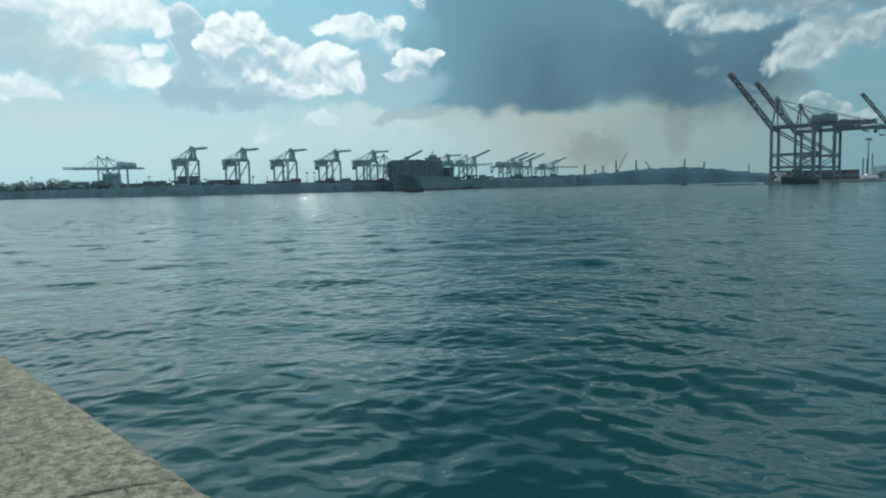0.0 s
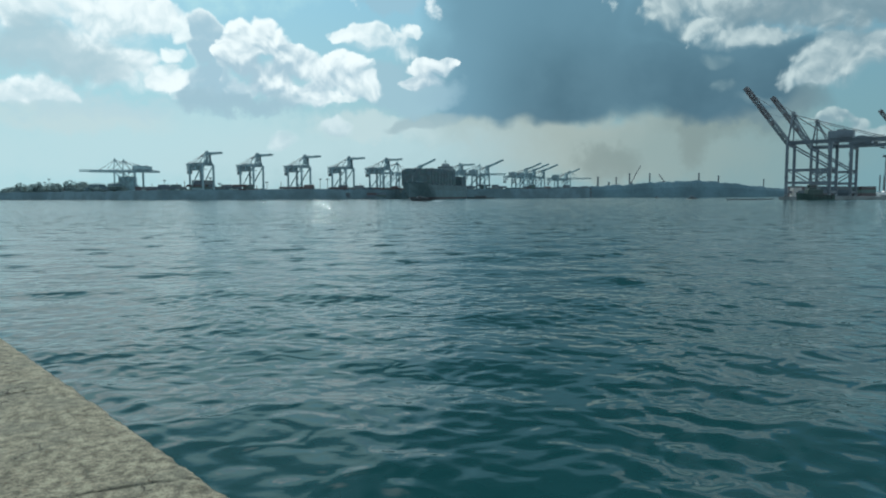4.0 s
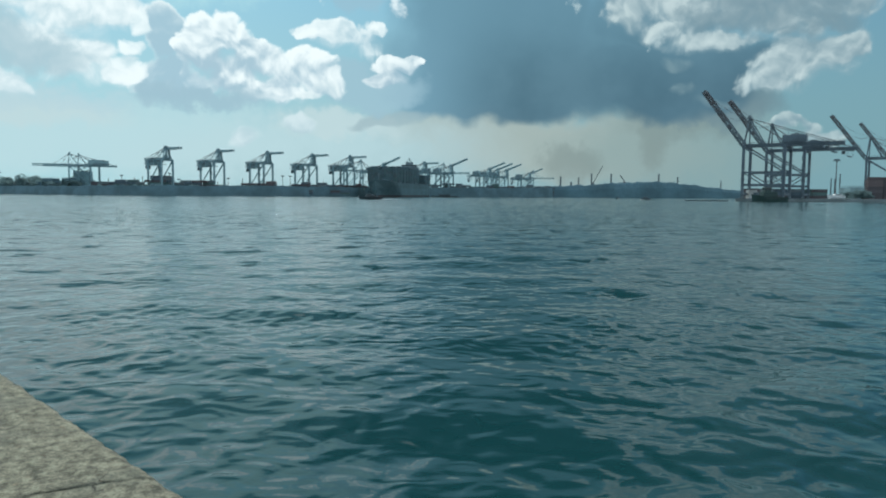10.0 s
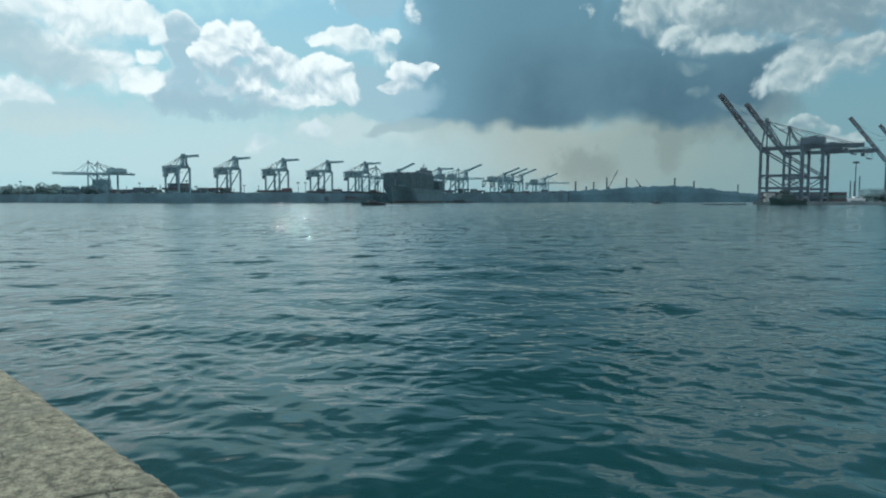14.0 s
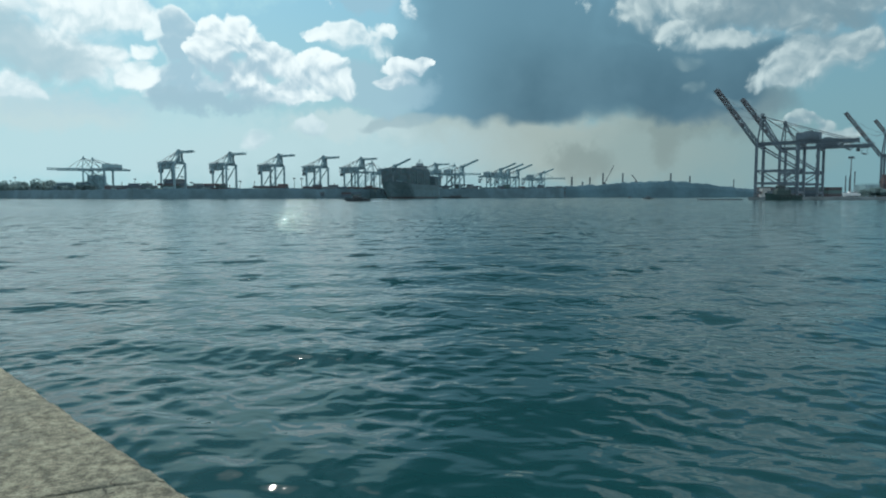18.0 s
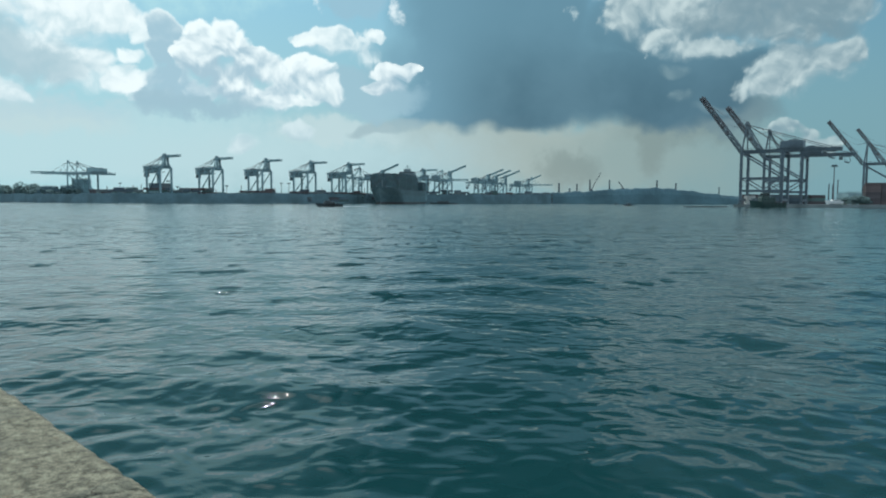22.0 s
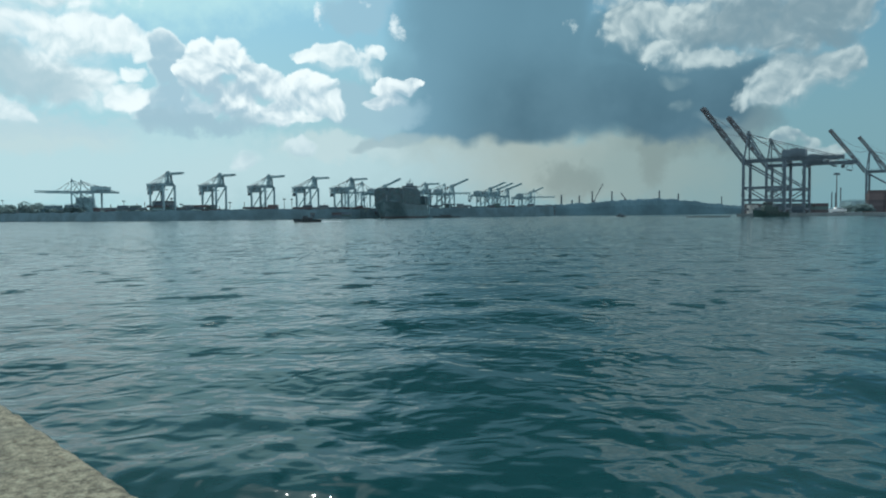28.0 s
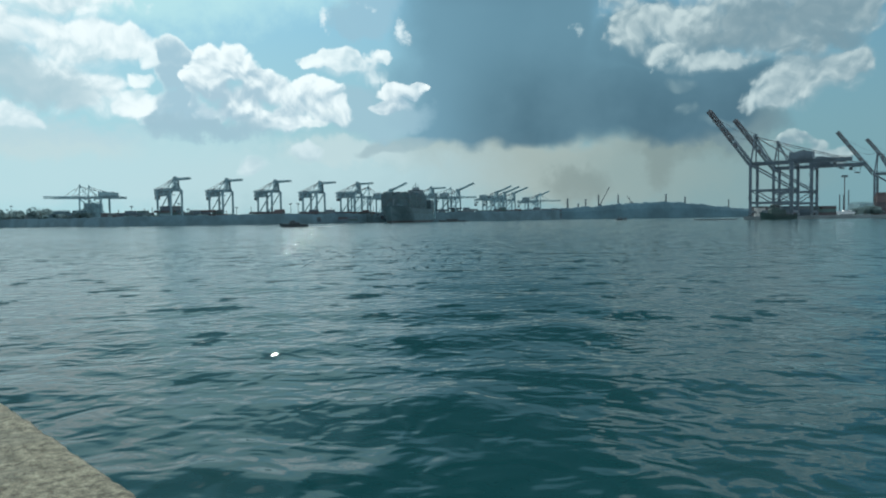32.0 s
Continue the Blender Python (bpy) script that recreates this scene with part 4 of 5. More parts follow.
def loft(name, stations, mats, cut=None):
    """A hull from stations (x, half-beams and heights from keel to deck), mirrored; cut: material by row."""
    verts, faces, idx = [], [], []
    rows = len(stations[0][1])
    for x, half in stations:
        for side in (-1, 1):
            for w, z, dx in half:
                verts.append((x + dx, side * w, z))
    for i in range(len(stations) - 1):
        for s in (0, 1):
            for j in range(rows - 1):
                a, b = (i * 2 + s) * rows + j, ((i + 1) * 2 + s) * rows + j
                faces.append((a, b, b + 1, a + 1) if s else (a, a + 1, b + 1, b))
                idx.append(cut[j] if cut else 0)
        a, b = (i * 2) * rows + rows - 1, ((i + 1) * 2) * rows + rows - 1
        faces.append((a, a + rows, b + rows, b))
        idx.append(0)
    for i in (0, len(stations) - 1):
        a = i * 2 * rows
        faces.append(tuple([a + j for j in range(rows)] + [a + rows + j for j in range(rows - 1, -1, -1)]))
        idx.append(0)
    me = mesh_from(name, verts, faces, mats, False)
    me.polygons.foreach_set("material_index", idx)
    return me


def container_ship():
    t = thing("container_ship", "large laden container ship seen bow-on, with dark hull", "ship")
    length, beam_w, deck = 220.0, 40.0, 19.0
    st = []
    for k in range(23):
        u = k / 22
        x = -length / 2 + length * u
        bow = max(0.0, (u - 0.76) / 0.24)
        aft = max(0.0, (0.12 - u) / 0.12)
        half = []
        for z, f in ((-3.0, 0.9), (0.0, 1.0), (2.2, 1.0), (6.0, 1.0), (12.0, 1.0), (deck, 1.0)):
            zz = (z + 3) / (deck + 3)
            full = (1 - bow ** (1.1 + 3.6 * zz * zz)) * (1 - 0.22 * aft)
            w = max(0.25, beam_w / 2 * f * full)
            half.append((w, z + (3.5 * max(0.0, bow - 0.35) if z == deck else 0.0), bow * bow * 9.0 * max(0.0, zz - 0.2)))
        st.append((x, half))
    hull = new("hull", loft("hull", st, [M_HULL, M_BOOT, M_HULL_STRAKE], [1, 1, 0, 0, 2]))
    hull.parent = t
    bm = B()
    for s in (-1, 1):
        box(bm, (length * 0.42, s * 11.4, 11.5), (2.4, 0.8, 2.6), Matrix.Rotation(s * 0.35, 3, "X"))
    part("anchor", bm, M_DARK, t)
    rng = random.Random(4)
    bays = [(84, 19.5)] + [(x, 21.6) for x in (70, 56, 42, 28, 14, 0, -14, -28)] + [(-76, 13.5), (-90, 13.5)]
    for x, high in bays:
        bm = B()
        tiers = int(high / 2.62)
        for c in range(15):
            n = tiers - (1 if rng.random() < 0.22 else 0)
            for k in range(n):
                box(bm, (x + rng.uniform(-0.1, 0.1), (c - 7) * 2.55, deck + 1.4 + 2.62 * k + 1.3), (12.2, 2.44, 2.56), mi=rng.randrange(5))
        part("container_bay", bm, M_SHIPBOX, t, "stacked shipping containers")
    bm = B()
    for k in range(10):
        box(bm, (-104 + k * 21, 0, deck + 0.6), (14.0, 38.0, 1.2))
    part("hatch_covers", bm, M_DARK, t)
    bm = B()
    box(bm, (-48, 0, deck + 13.5), (13, 20, 27), bevel=0.3)
    box(bm, (-48, 0, deck + 28.3), (10, 23, 2.6), bevel=0.2)
    house = part("deckhouse", bm, M_SHIP_WHITE_HAZED, t, "white deckhouse with bridge wings, hazed to dark blue-grey")
    for k in range(6):
        bm = B()
        for j in range(9):
            box(bm, (-41.4, (j - 4) * 2.1, deck + 4 + 3.6 * k), (0.14, 1.0, 1.1))
        part("window_row", bm, M_GLASS, house)
    bm = B()
    box(bm, (-42.94, 0, deck + 28.7), (0.16, 21, 1.2))
    part("bridge_window", bm, M_GLASS, house)
    bm = B()
    box(bm, (-48, 0, deck + 31.4), (8, 10, 3.8), bevel=0.2)
    beam(bm, (-48, 0, deck + 33), (-48, 0, deck + 40), 0.9)
    beam(bm, (-48, -4, deck + 37), (-48, 4, deck + 37), 0.4)
    for s in (-1, 1):
        tube(bm, (-48, s * 3.4, deck + 33), (-48, s * 3.4, deck + 35.2), 1.2, 0.3, n=10)
    part("radar_mast", bm, M_SHIP_WHITE_HAZED, house)
    bm = B()
    box(bm, (-63, 6, deck + 13), (9, 8, 26), bevel=0.5)
    for k in range(3):
        tube(bm, (-63 + 2 * (k - 1), 6, deck + 26), (-63 + 2 * (k - 1), 6, deck + 28), 0.6, n=8)
    part("funnel", bm, M_HULL, t)
    bm = B()
    beam(bm, (length * 0.455, 0, deck + 3), (length * 0.455, 0, deck + 12), 0.9, 0.9)
    beam(bm, (length * 0.455, -2, deck + 10), (length * 0.455, 2, deck + 10), 0.4)
    part("foremast", bm, M_SHIP_WHITE_HAZED, t)
    bm = B()
    for s in (-1, 1):
        beam(bm, (length * 0.30, s * 18.4, deck + 2.0), (length * 0.48, s * 6, deck + 4.2), 0.3, 1.3)
    part("bulwark", bm, M_HULL, t)
    return t


# ---- working boats ----


def work_boat(name, label, length, wide, free, hull_mat, top_mat, group="", tall=True, up=1.0):
    """A tug: sheered hull, fenders, wheelhouse with windows, mast, funnels, towing post."""
    t = thing(name, label, "boat", None, group)
    st = []
    for k in range(13):
        u = k / 12
        bow, aft = max(0.0, (u - 0.6) / 0.4), max(0.0, (0.15 - u) / 0.15)
        half = []
        for z, f in ((-0.8, 0.75), (0.0, 0.92), (free * 0.55, 1.0), (free, 1.02)):
            zz = max(0.0, z / free)
            w = max(0.08, wide / 2 * f * (1 - bow ** (1.6 + zz)) * (1 - 0.12 * aft))
            half.append((w, z + (free * 0.55 * (max(0.0, u - 0.45) / 0.55) ** 1.7 if z > 0 else 0.0) * (z / free if z > 0 else 0), bow * bow * 0.9 * zz))
        st.append((-length / 2 + length * u, half))
    hull = new("hull", loft("hull", st, hull_mat))
    hull.parent = t
    for s in (-1, 1):
        bm = B()
        beam(bm, (-length * 0.48, s * wide * 0.47, free * 0.86), (length * 0.18, s * wide * 0.52, free * 0.95), 0.3, 0.35)
        part("rubbing_strake", bm, M_RUBBER, t)
        for k in range(6):
            bm = B()
            x = -length * 0.38 + k * length * 0.11
            tube(bm, (x, s * wide * 0.50, free * 0.55), (x, s * (wide * 0.50 + 0.3), free * 0.55), 0.42, n=12)
            part("tyre_fender", bm, M_RUBBER, t)
    bm = B()
    box(bm, (length * 0.02, 0, free + 1.1 * up), (length * 0.42, wide * 0.62, 2.2 * up), bevel=0.12)
    cabin = part("deckhouse", bm, top_mat, t)
    if not tall:
        return t
    bm = B()
    box(bm, (length * 0.08, 0, free + 3.1 * up), (length * 0.2, wide * 0.5, 2.0 * up), bevel=0.15)
    wheel = part("wheelhouse", bm, top_mat, t)
    for s in (-1, 1):
        bm = B()
        box(bm, (length * 0.08, s * (wide * 0.25 + 0.02), free + 3.4 * up), (length * 0.16, 0.05, 0.8 * up))
        part("window", bm, M_GLASS, wheel)
        bm = B()
        for k in range(4):
            box(bm, (-length * 0.12 + k * length * 0.08, s * (wide * 0.31 + 0.02), free + 1.4 * up), (0.6, 0.05, 0.55))
        part("porthole", bm, M_GLASS, cabin)
        bm = B()
        tube(bm, (-length * 0.1, s * wide * 0.18, free + 2.0 * up), (-length * 0.1, s * wide * 0.18, free + 3.6 * up), 0.32, n=10)
        part("exhaust", bm, M_DARK, t)
    bm = B()
    box(bm, (length * 0.08 + length * 0.1 + 0.02, 0, free + 3.4 * up), (0.05, wide * 0.42, 0.8 * up))
    part("window", bm, M_GLASS, wheel)
    bm = B()
    tube(bm, (length * 0.03, 0, free + 4.0 * up), (length * 0.03, 0, free + 6.6 * up), 0.12, 0.06)
    beam(bm, (length * 0.03, -0.9, free + 5.4 * up), (length * 0.03, 0.9, free + 5.4 * up), 0.1)
    part("mast", bm, M_DARK, t)
    bm = B()
    for s in (-1, 1):
        beam(bm, (-length * 0.3, s * 0.5, free), (-length * 0.3, s * 0.5, free + 1.2), 0.25)
    beam(bm, (-length * 0.3, -0.9, free + 0.9), (-length * 0.3, 0.9, free + 0.9), 0.22)
    part("towing_post", bm, M_DARK, t)
    return t


def wake_strip(parent, x0, x1, y0, y1, seed):
    """Broken foam along a hull: a flat scatter of small clots."""
    rng = random.Random(seed)
    bm = B()
    for _ in range(60):
        u = rng.random() ** 1.4
        x, y = x0 + (x1 - x0) * u, (y0 + (y1 - y0) * u) * rng.uniform(-1, 1)
        r = rng.uniform(0.12, 0.5) * (1.25 - u)
        bmesh.ops.create_cone(bm, cap_ends=True, segments=6, radius1=r, radius2=r * 0.5, depth=0.16, matrix=Matrix.Translation((x, y, 0.12)) @ Matrix.Diagonal((2.4, 0.8, 1, 1)))
    ob = part("wake", bm, M_FOAM, parent, "broken white foam")
    ob["kind"] = "stuff"
    return ob


ship = container_ship()
pilot = work_boat("workboat", "low dark workboat running across the harbour", 14.5, 4.8, 1.4, M_TUG_BLACK, M_TUG_BLACK, up=0.5)
wake_strip(pilot, -7.5, -20, 0.5, 1.6, 1)
launch = work_boat("launch", "small dark launch with white bow spray", 9.5, 3.0, 0.9, M_TUG_BLACK, M_DARK, tall=False)
wake_strip(launch, 5.5, 2.0, 0.3, 1.9, 2)
tug = work_boat("tugboat", "moored green tug with pale wheelhouse below the cranes", 24.0, 9.0, 3.4, M_TUG_GREEN, M_TUG_GREEN, up=1.7)
tug.matrix_world = pose(*plan(1398, 486), 0, 0, 0, 180)
escort = work_boat("barge", "low dark barge lying beyond the ship", 36.0, 9.0, 1.5, M_TUG_BLACK, M_TUG_BLACK, tall=False)
escort.matrix_world = pose(*plan(819, 905), 0, 0, 0, 175)
far_boat = work_boat("launch", "tiny dark launch far out on the water", 5.0, 2.0, 0.6, M_TUG_BLACK, M_TUG_BLACK, tall=False)
far_boat.matrix_world = pose(*plan(1126, 900), 0, 0, 0, 30)

# ---- on the shores ----


def chimney(c, d, top, radius, label="tall pale refinery chimney", foot=2.0):
    x, y = plan(c, d)
    t = thing("chimney", label, "chimney", pose(x, y, 0), "refinery chimneys")
    bm = B()
    tube(bm, (0, 0, foot - 3), (0, 0, top), radius, radius * 0.72, n=14)
    part("shaft", bm, M_STACK, t)
    bm = B()
    tube(bm, (0, 0, top - 1.2), (0, 0, top + 0.6), radius * 0.86, n=14)
    part("rim", bm, M_DARK, t)
    bm = B()
    tube(bm, (0, 0, top * 0.8), (0, 0, top * 0.8 + 0.4), radius * 1.25, n=14)
    part("gallery", bm, M_DARK, t)
    return t


for c, r, rad in ((1023, 326, 2.6), (1042, 335, 2.6), (1055, 327, 2.0), (1078, 320, 2.2), (1113, 320, 2.2), (1198, 320, 2.3), (1232, 325, 2.2), (1310, 331, 1.6), (1509, 325, 1.7), (1516, 326, 1.7), (1525, 317, 1.7)):
    chimney(c, 1640, rise(r, 1640), rad, foot=4.0)


def lattice_mast(c, d, top, name="light_mast", label="slim steel mast with a floodlight head"):
    x, y = plan(c, d)
    t = thing(name, label, "mast", pose(x, y, 0), "yard floodlight masts")
    bm = B()
    tube(bm, (0, 0, 1), (0, 0, top), 0.55, 0.3, n=8)
    part("pole", bm, M_CABLE, t)
    bm = B()
    tube(bm, (0, 0, top - 0.6), (0, 0, top + 0.3), 2.0, n=10)
    for k in range(8):
        a = k * math.pi / 4
        box(bm, (1.9 * math.cos(a), 1.9 * math.sin(a), top - 0.9), (0.7, 0.7, 0.5))
    part("lamp_head", bm, M_DARK, t)
    return t


lattice_mast(1517.5, 512, rise(291, 512))
for c, r, d in ((38, 332, 1120), (46, 326, 1120), (255, 329, 1000), (338, 325, 900), (354, 335, 900), (439, 333, 950), (534, 328, 1000), (547, 328, 1000), (600, 340, 1050)):
    lattice_mast(c, d, rise(r, d))


def jib_crane(c, d, foot_r, tip_c, tip_r):
    """A crawler crane far off: lattice jib, house, tracks."""
    x, y = plan(c, d)
    t = thing("crawler_crane", "distant crawler crane with a long thin jib", "crane", pose(x, y, rise(foot_r, d)), "distant crawler cranes")
    tip = Vector((plan(tip_c, d)[0] - x, 0, rise(tip_r, d) - rise(foot_r, d)))
    bm = B()
    truss(bm, (0, 0, 2), tip, 1.6, 1.6, 12, 0.35, 0.2)
    part("jib", bm, M_CABLE, t)
    bm = B()
    box(bm, (-1.5, 0, 2.0), (6, 3.4, 2.6), bevel=0.2)
    part("crane_house", bm, M_GREY_BAND, t)
    bm = B()
    for s in (-1, 1):
        box(bm, (0, s * 2, -1.5), (8, 1, 5.0), bevel=0.3)
    part("track", bm, M_DARK, t)


jib_crane(1081, 1600, 338, 1097, 306)
jib_crane(1138, 1600, 336, 1129, 322)


def bush_mesh(seed, n=900, rx=3.6, rz=3.2):
    """A crown of many small leaf tufts with gaps and an uneven outline."""
    rng = random.Random(seed)
    lobes = [(rng.uniform(-0.55, 0.55), rng.uniform(-0.55, 0.55), rng.uniform(-0.35, 0.55), rng.uniform(0.35, 0.6)) for _ in range(7)]
    verts, faces = [], []
    for _ in range(n):
        lx, ly, lz, lr = rng.choice(lobes)
        v = Vector((rng.gauss(0, 1), rng.gauss(0, 1), rng.gauss(0, 1))).normalized() * lr * rng.uniform(0.6, 1.0)
        p = Vector(((lx + v.x) * rx, (ly + v.y) * rx, (lz + v.z) * rz))
        s = rng.uniform(0.2, 0.5)
        a, b = Vector((rng.gauss(0, 1), rng.gauss(0, 1), rng.gauss(0, 0.6))).normalized() * s, Vector((rng.gauss(0, 1), rng.gauss(0, 1), rng.gauss(0, 0.6))).normalized() * s
        k = len(verts)
        verts += [p + a, p + b, p - a, p - b]
        faces.append((k, k + 1, k + 2, k + 3))
    return mesh_from("crown", [tuple(v) for v in verts], faces, M_TREE, False)


CROWNS = [bush_mesh(40 + k) for k in range(4)]


def trunk_mesh():
    bm = B()
    tube(bm, (0, 0, -3.0), (0, 0, 3.0), 0.35, 0.2)
    for a in (0.3, 2.2, 4.4):
        tube(bm, (0, 0, 2.2), (1.5 * math.cos(a), 1.5 * math.sin(a), 4.4), 0.16, 0.06)
    return mesh_of(bm, "trunk", M_BARK)


TRUNK = trunk_mesh()


def tree(c, d, foot, size, k):
    x, y = plan(c, d)
    t = thing("tree", "dark leafy shore tree with an uneven crown", "tree", pose(x, y, foot, 0, 0, (k * 67) % 360), "shore trees")
    a = new("trunk", TRUNK)
    a.parent, a.scale = t, (size, size, size)
    b = new("crown", CROWNS[k % 4])
    b.parent, b.location, b.scale = t, (0, 0, 3.0 * size), (size * 1.2, size * 1.2, size)


rt = random.Random(12)
for k in range(120):
    c = rt.uniform(-40, 182)
    if 66 < c < 104 and k % 9:
        continue
    tree(c, rt.uniform(1000, 1050), 2.8, rt.uniform(1.4, 2.4) + (rt.uniform(0.4, 2.0) if k % 3 == 0 else 0.0), k)
# scrub on the terminal embankment
for k in range(64):
    c = rt.uniform(205, 690)
    line = [(40, 960), (250, 780), (520, 830), (668, 960), (708, 1150)]
    d = next(d0 + (d1 - d0) * (c - c0) / (c1 - c0) for (c0, d0), (c1, d1) in zip(line, line[1:]) if c <= c1)
    tree(c, d + 7.0, 7.5, rt.uniform(0.45, 1.0), k)
for k in range(18):
    tree(rt.uniform(1537, 1592), rt.uniform(545, 590), 2.3, rt.uniform(0.9, 1.35), k)


def shed(c0, c1, d, high, label, mat=None, deep=18.0, foot=2.0):
    x0, x1 = plan(c0, d)[0], plan(c1, d)[0]
    w = x1 - x0
    t = thing("shed", label, "building", pose((x0 + x1) / 2, d + deep / 2, foot))
    bm = B()
    box(bm, (0, 0, high / 2 - 2), (w, deep, high + 4), bevel=0.1)
    part("wall", bm, mat or M_SHED, t)
    bm = B()
    for s in (-1, 1):
        beam(bm, (-w / 2 - 0.5, s * deep / 4, high + 1.0), (w / 2 + 0.5, s * deep / 4, high + 1.0), deep / 2 + 0.8, 0.3)
    part("roof", bm, M_STEEL_GREY, t)
    for k in range(max(1, int(w / 9))):
        bm = B()
        box(bm, (-w / 2 + 5 + k * 9, -deep / 2 - 0.05, 2.2), (4, 0.12, 4.4))
        part("door", bm, M_DARK, t)


shed(70, 104, 1010, 14.0, "long low pale quay shed", foot=2.8)
shed(1545, 1578, 640, 11.0, "grey flat-roofed dock building beside trees", M_STEEL_GREY)
shed(172, 192, 1035, 32.0, "tall dark blocky dock building between crane legs", M_STEEL_BLUE, deep=24)
# the stepped row takes the shore colour with its painted haze
shed(107, 117, 995, 15.0, "small dark dock building beside the stepped row", M_SCRUB_HAZED, deep=16)
shed(118.5, 136, 1005, 20.5, "dark flat-roofed dock building in a stepped row", M_SCRUB_HAZED, deep=20)
shed(137, 151, 1000, 17.0, "dark flat-roofed dock building in a stepped row", M_SCRUB_HAZED, deep=18)
shed(152, 167, 1004, 21.0, "dark flat-roofed dock building in a stepped row", M_SCRUB_HAZED, deep=18)


def box_mesh(k):
    """One 40-foot container: corner posts, corrugated sides and doors."""
    bm = B()
    box(bm, (0, 0, 1.3), (12.05, 2.34, 2.5))
    for x in (-6.05, 6.05):
        for y in (-1.17, 1.17):
            box(bm, (x, y, 1.3), (0.16, 0.16, 2.6))
    for z in (0.08, 2.52):
        for y in (-1.17, 1.17):
            box(bm, (0, y, z), (12.2, 0.14, 0.16))
    for i in range(9):
        box(bm, (-5.2 + i * 1.3, -1.19, 1.3), (0.5, 0.06, 2.2))
    return mesh_of(bm, "container", M_BOX[k])


BOXES = [box_mesh(k) for k in range(5)]


def stacks(c, d, columns, tiers, rows, turn, colours, label, seed, z=2.3):
    """Containers stacked on the ground, each an object of its own."""
    rng = random.Random(seed)
    t = thing("container_stack", label, "containers", pose(*plan(c, d), z, 0, 0, turn), "stacked containers")
    for i in range(columns):
        for j in range(rows):
            for k in range(tiers - rng.choice((0, 0, 0, 1))):
                ob = new("container", BOXES[rng.choice(colours)])
                ob.parent, ob.location = t, (i * 12.6, j * 2.7, k * 2.61)


stacks(1589, 566, 4, 7, 2, -6, (4, 4, 4, 0, 4), "high stack of dark red shipping containers on the pier", 1)
stacks(210, 985, 3, 6, 2, 0, (0, 0, 4), "stack of rust-red containers at the terminal", 2, z=2.8)
stacks(118, 1000, 3, 5, 2, 0, (1, 2, 3), "stack of mixed containers at the terminal", 3, z=2.8)
stacks(314, 840, 2, 8, 2, 0, (1, 2), "stack of blue-grey containers under a crane", 4, z=2.8)
stacks(1366, 556, 4, 3, 2, 2, (1, 2, 4), "row of dull containers under the tall cranes", 5)
stacks(1437, 566, 3, 3, 2, 4, (2, 3, 4), "row of dull containers under the tall cranes", 6)
for k, c in enumerate((290, 385, 455, 480, 560, 625, 735, 800, 845, 862)):
    stacks(c, 880 if c < 640 else 1230, 2, 2, 2, 3 * k - 12, (1, 2, 3, 4), "low row of containers in the terminal yard", 20 + k, z=2.8)


def yard_rows():
    """Block-stacked containers and huts behind the embankment, too far off to count."""
    rng = random.Random(31)
    spine = [(215, 805), (330, 812), (520, 850), (660, 970), (712, 1172), (880, 1210), (1005, 1320)]
    bm = B()
    for k in range(6):
        (c0, d0), (c1, d1) = spine[k], spine[k + 1]
        for i in range(16):
            u = (i + rng.random() * 0.6) / 16
            x, y = plan(c0 + (c1 - c0) * u, d0 + (d1 - d0) * u + 22)
            tall = rng.choice((3, 4, 4, 5, 5, 6)) + (2 if k > 3 else 0)
            for j in range(tall):
                box(bm, (x + rng.uniform(-0.3, 0.3), y + rng.uniform(0, 3), 2.8 + 2.6 * j + 1.3), (12.2 * rng.choice((1, 1, 2)), 4.9, 2.58), mi=rng.randrange(5))
            if rng.random() < 0.3:
                beam(bm, (x + 9, y + 6, 2.8), (x + 9, y + 6, rng.uniform(15, 24)), 0.6)
    ob = new("yard_stacks", mesh_of(bm, "yard_stacks", M_BOX))
    tagged(ob, "dull mixed container stacks and masts in the terminal yard", "containers", kind="stuff")


yard_rows()


def pier_line():
    """The low finger pontoon before the hill."""
    t = thing("pontoon", "low dark floating pontoon off the pier", "pontoon", pose(*plan(1296, 505), 0))
    for k in range(4):
        bm = B()
        box(bm, (-16 + k * 8, 0, 0.25), (7.8, 3.0, 0.9), bevel=0.1)
        part("float", bm, M_TUG_BLACK, t)
    for k in range(5):
        bm = B()
        tube(bm, (-20 + k * 8, 1.6, -1), (-20 + k * 8, 1.6, 1.9), 0.2)
        part("pile", bm, M_DARK, t)


pier_line()


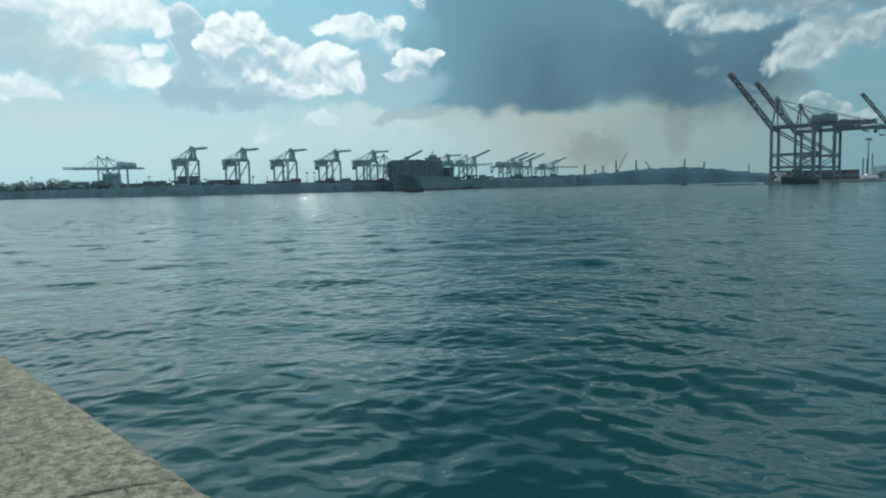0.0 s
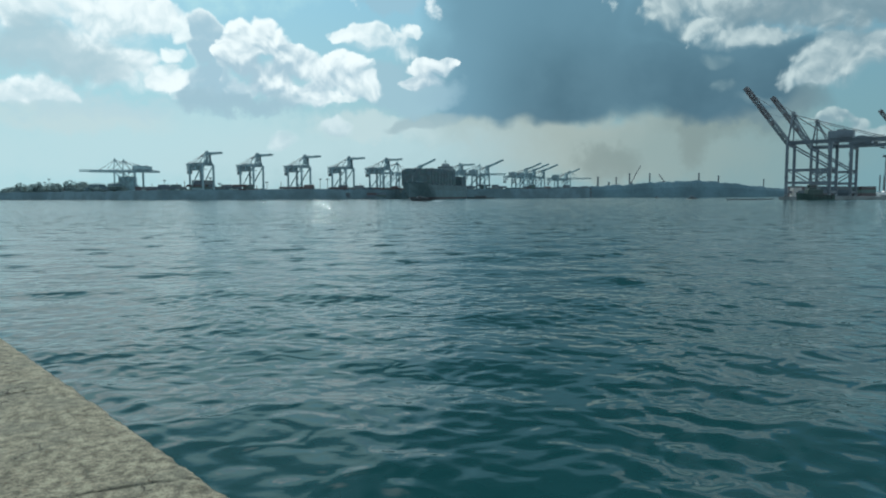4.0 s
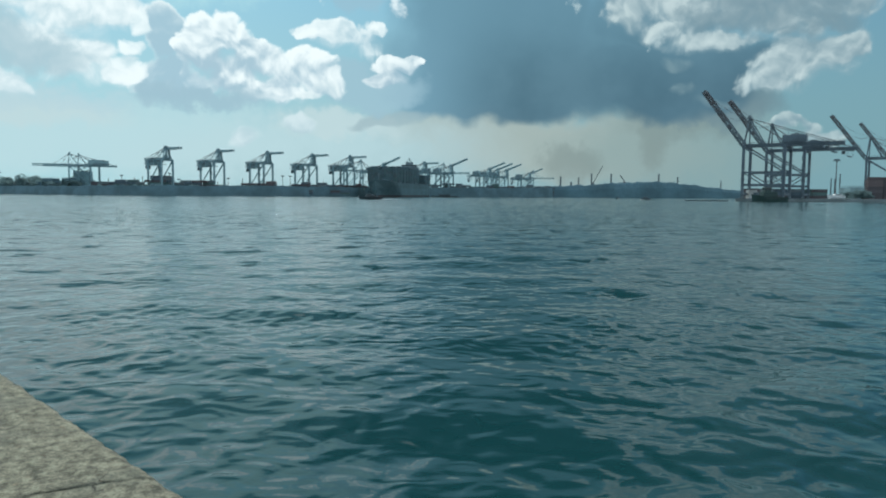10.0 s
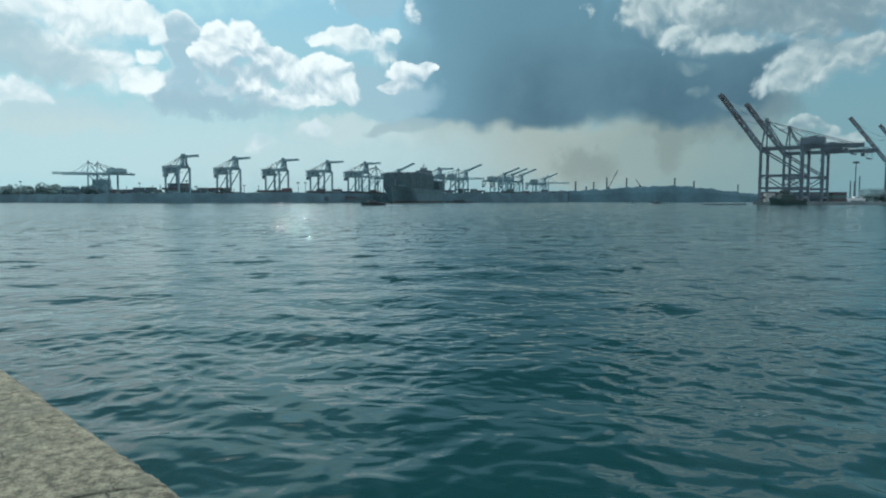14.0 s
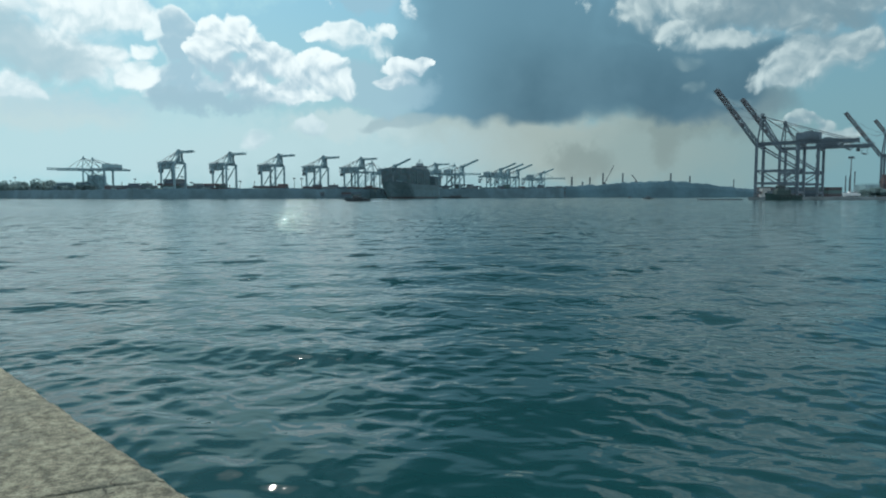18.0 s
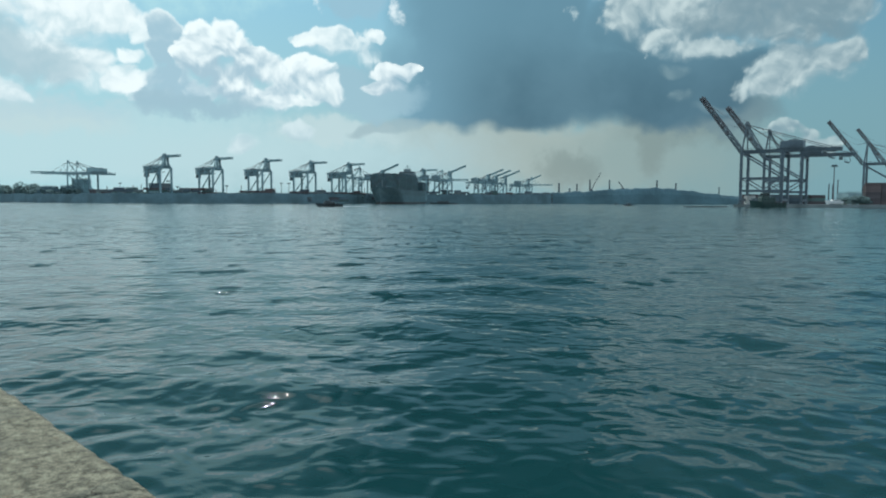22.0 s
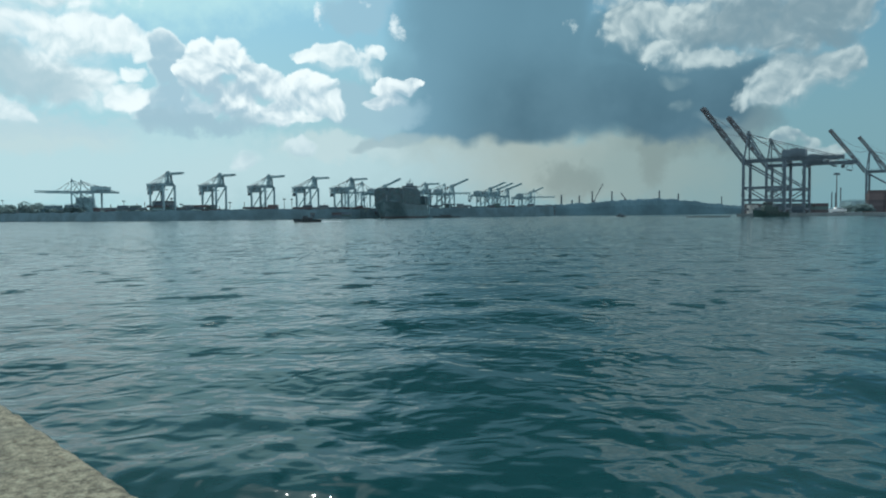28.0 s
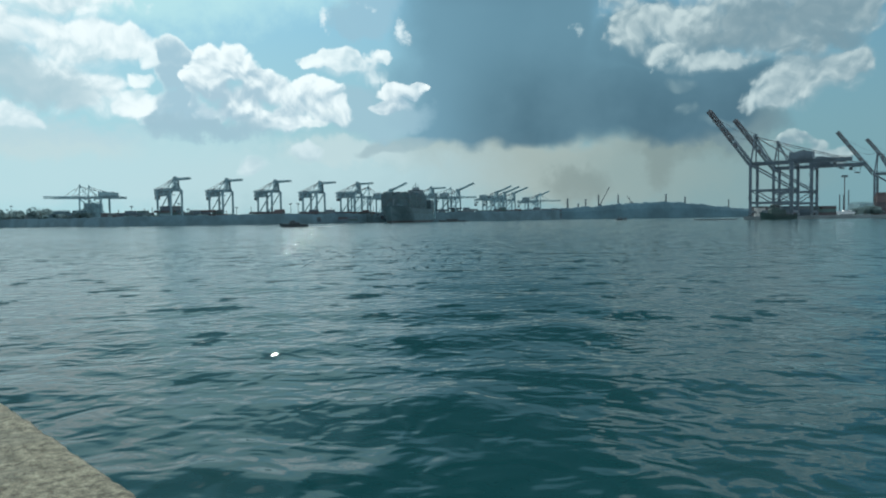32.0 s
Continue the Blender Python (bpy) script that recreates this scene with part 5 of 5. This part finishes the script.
def yacht():
    t = thing("motor_yacht", "white motor yacht with a dark canopy on the pier", "boat", pose(*plan(1520, 503), 2.3, 0, 0, 185))
    st = []
    for k in range(11):
        u = k / 10
        bow = max(0.0, (u - 0.45) / 0.55)
        half = []
        for z, f in ((0.35, 0.3), (0.9, 0.85), (1.7, 1.0), (2.3, 1.02)):
            half.append((max(0.05, 1.9 * f * (1 - bow ** 2.2)), z + 0.5 * u * u * (z > 1), bow * 0.9 * (z - 0.35)))
        st.append((-6.0 + 12 * u, half))
    hull = new("hull", loft("hull", st, M_WHITE))
    hull.parent = t
    bm = B()
    box(bm, (-0.8, 0, 2.95), (6.4, 2.8, 1.3), bevel=0.35)
    cabin = part("cabin", bm, M_WHITE, t)
    for s in (-1, 1):
        bm = B()
        box(bm, (-0.6, s * 1.41, 3.1), (4.8, 0.05, 0.5))
        part("window", bm, M_GLASS, cabin)
    bm = B()
    box(bm, (-1.6, 0, 4.5), (4.4, 2.6, 0.22), bevel=0.08)
    for x in (-3.4, 0.2):
        for y in (-1.1, 1.1):
            beam(bm, (x, y, 3.5), (x, y, 4.45), 0.09)
    part("canopy", bm, M_DARK, t, "dark canopy on posts")
    for x in (-4.0, 0.0, 3.0):
        bm = B()
        box(bm, (x, 0, 0.3), (0.5, 2.4, 0.6))
        part("cradle", bm, M_DARK, t)


yacht()
shed(1362, 1376, 520, 6.5, "small pale pier hut with a flat roof", M_STEEL_WHITE, deep=6, foot=2.3)

# ---- what moves ----


def motions():
    walk(water, [(0.0, pose(0, 0, 0)), (32.0, pose(2.4, -17.0, 0))])
    rows = []
    for t, turn, x in ((0, 17.0, -37.6), (8, 14.9, -36.8), (16, 12.9, -36.0), (25, 11.0, -34.6), (32, 10.2, -34.0)):
        rows.append((t, pose(x, 1010, 0, 0, 0, -90 - turn)))
    walk(ship, rows)
    rows = []
    for t, az, d in ((0, -2.95, 487), (5, -3.46, 460), (9, -4.27, 440), (13, -5.3, 422), (17, -6.24, 410), (21, -7.38, 398), (25, -8.84, 388), (28, -9.75, 381), (32, -11.3, 373)):
        rows.append((t, pose(math.tan(radians(az)) * d, d, 0, 0, 0, 212 - t * 0.7)))
    walk(pilot, rows)
    rows = []
    for t, az in ((0, 18.63), (5, 18.24), (9, 17.91), (13, 17.53), (17, 17.18), (21, 16.74), (25, 16.23), (28, 15.84), (32, 15.27)):
        rows.append((t, pose(math.tan(radians(az)) * 660, 660, 0, 0, 0, 192)))
    walk(launch, rows)


motions()
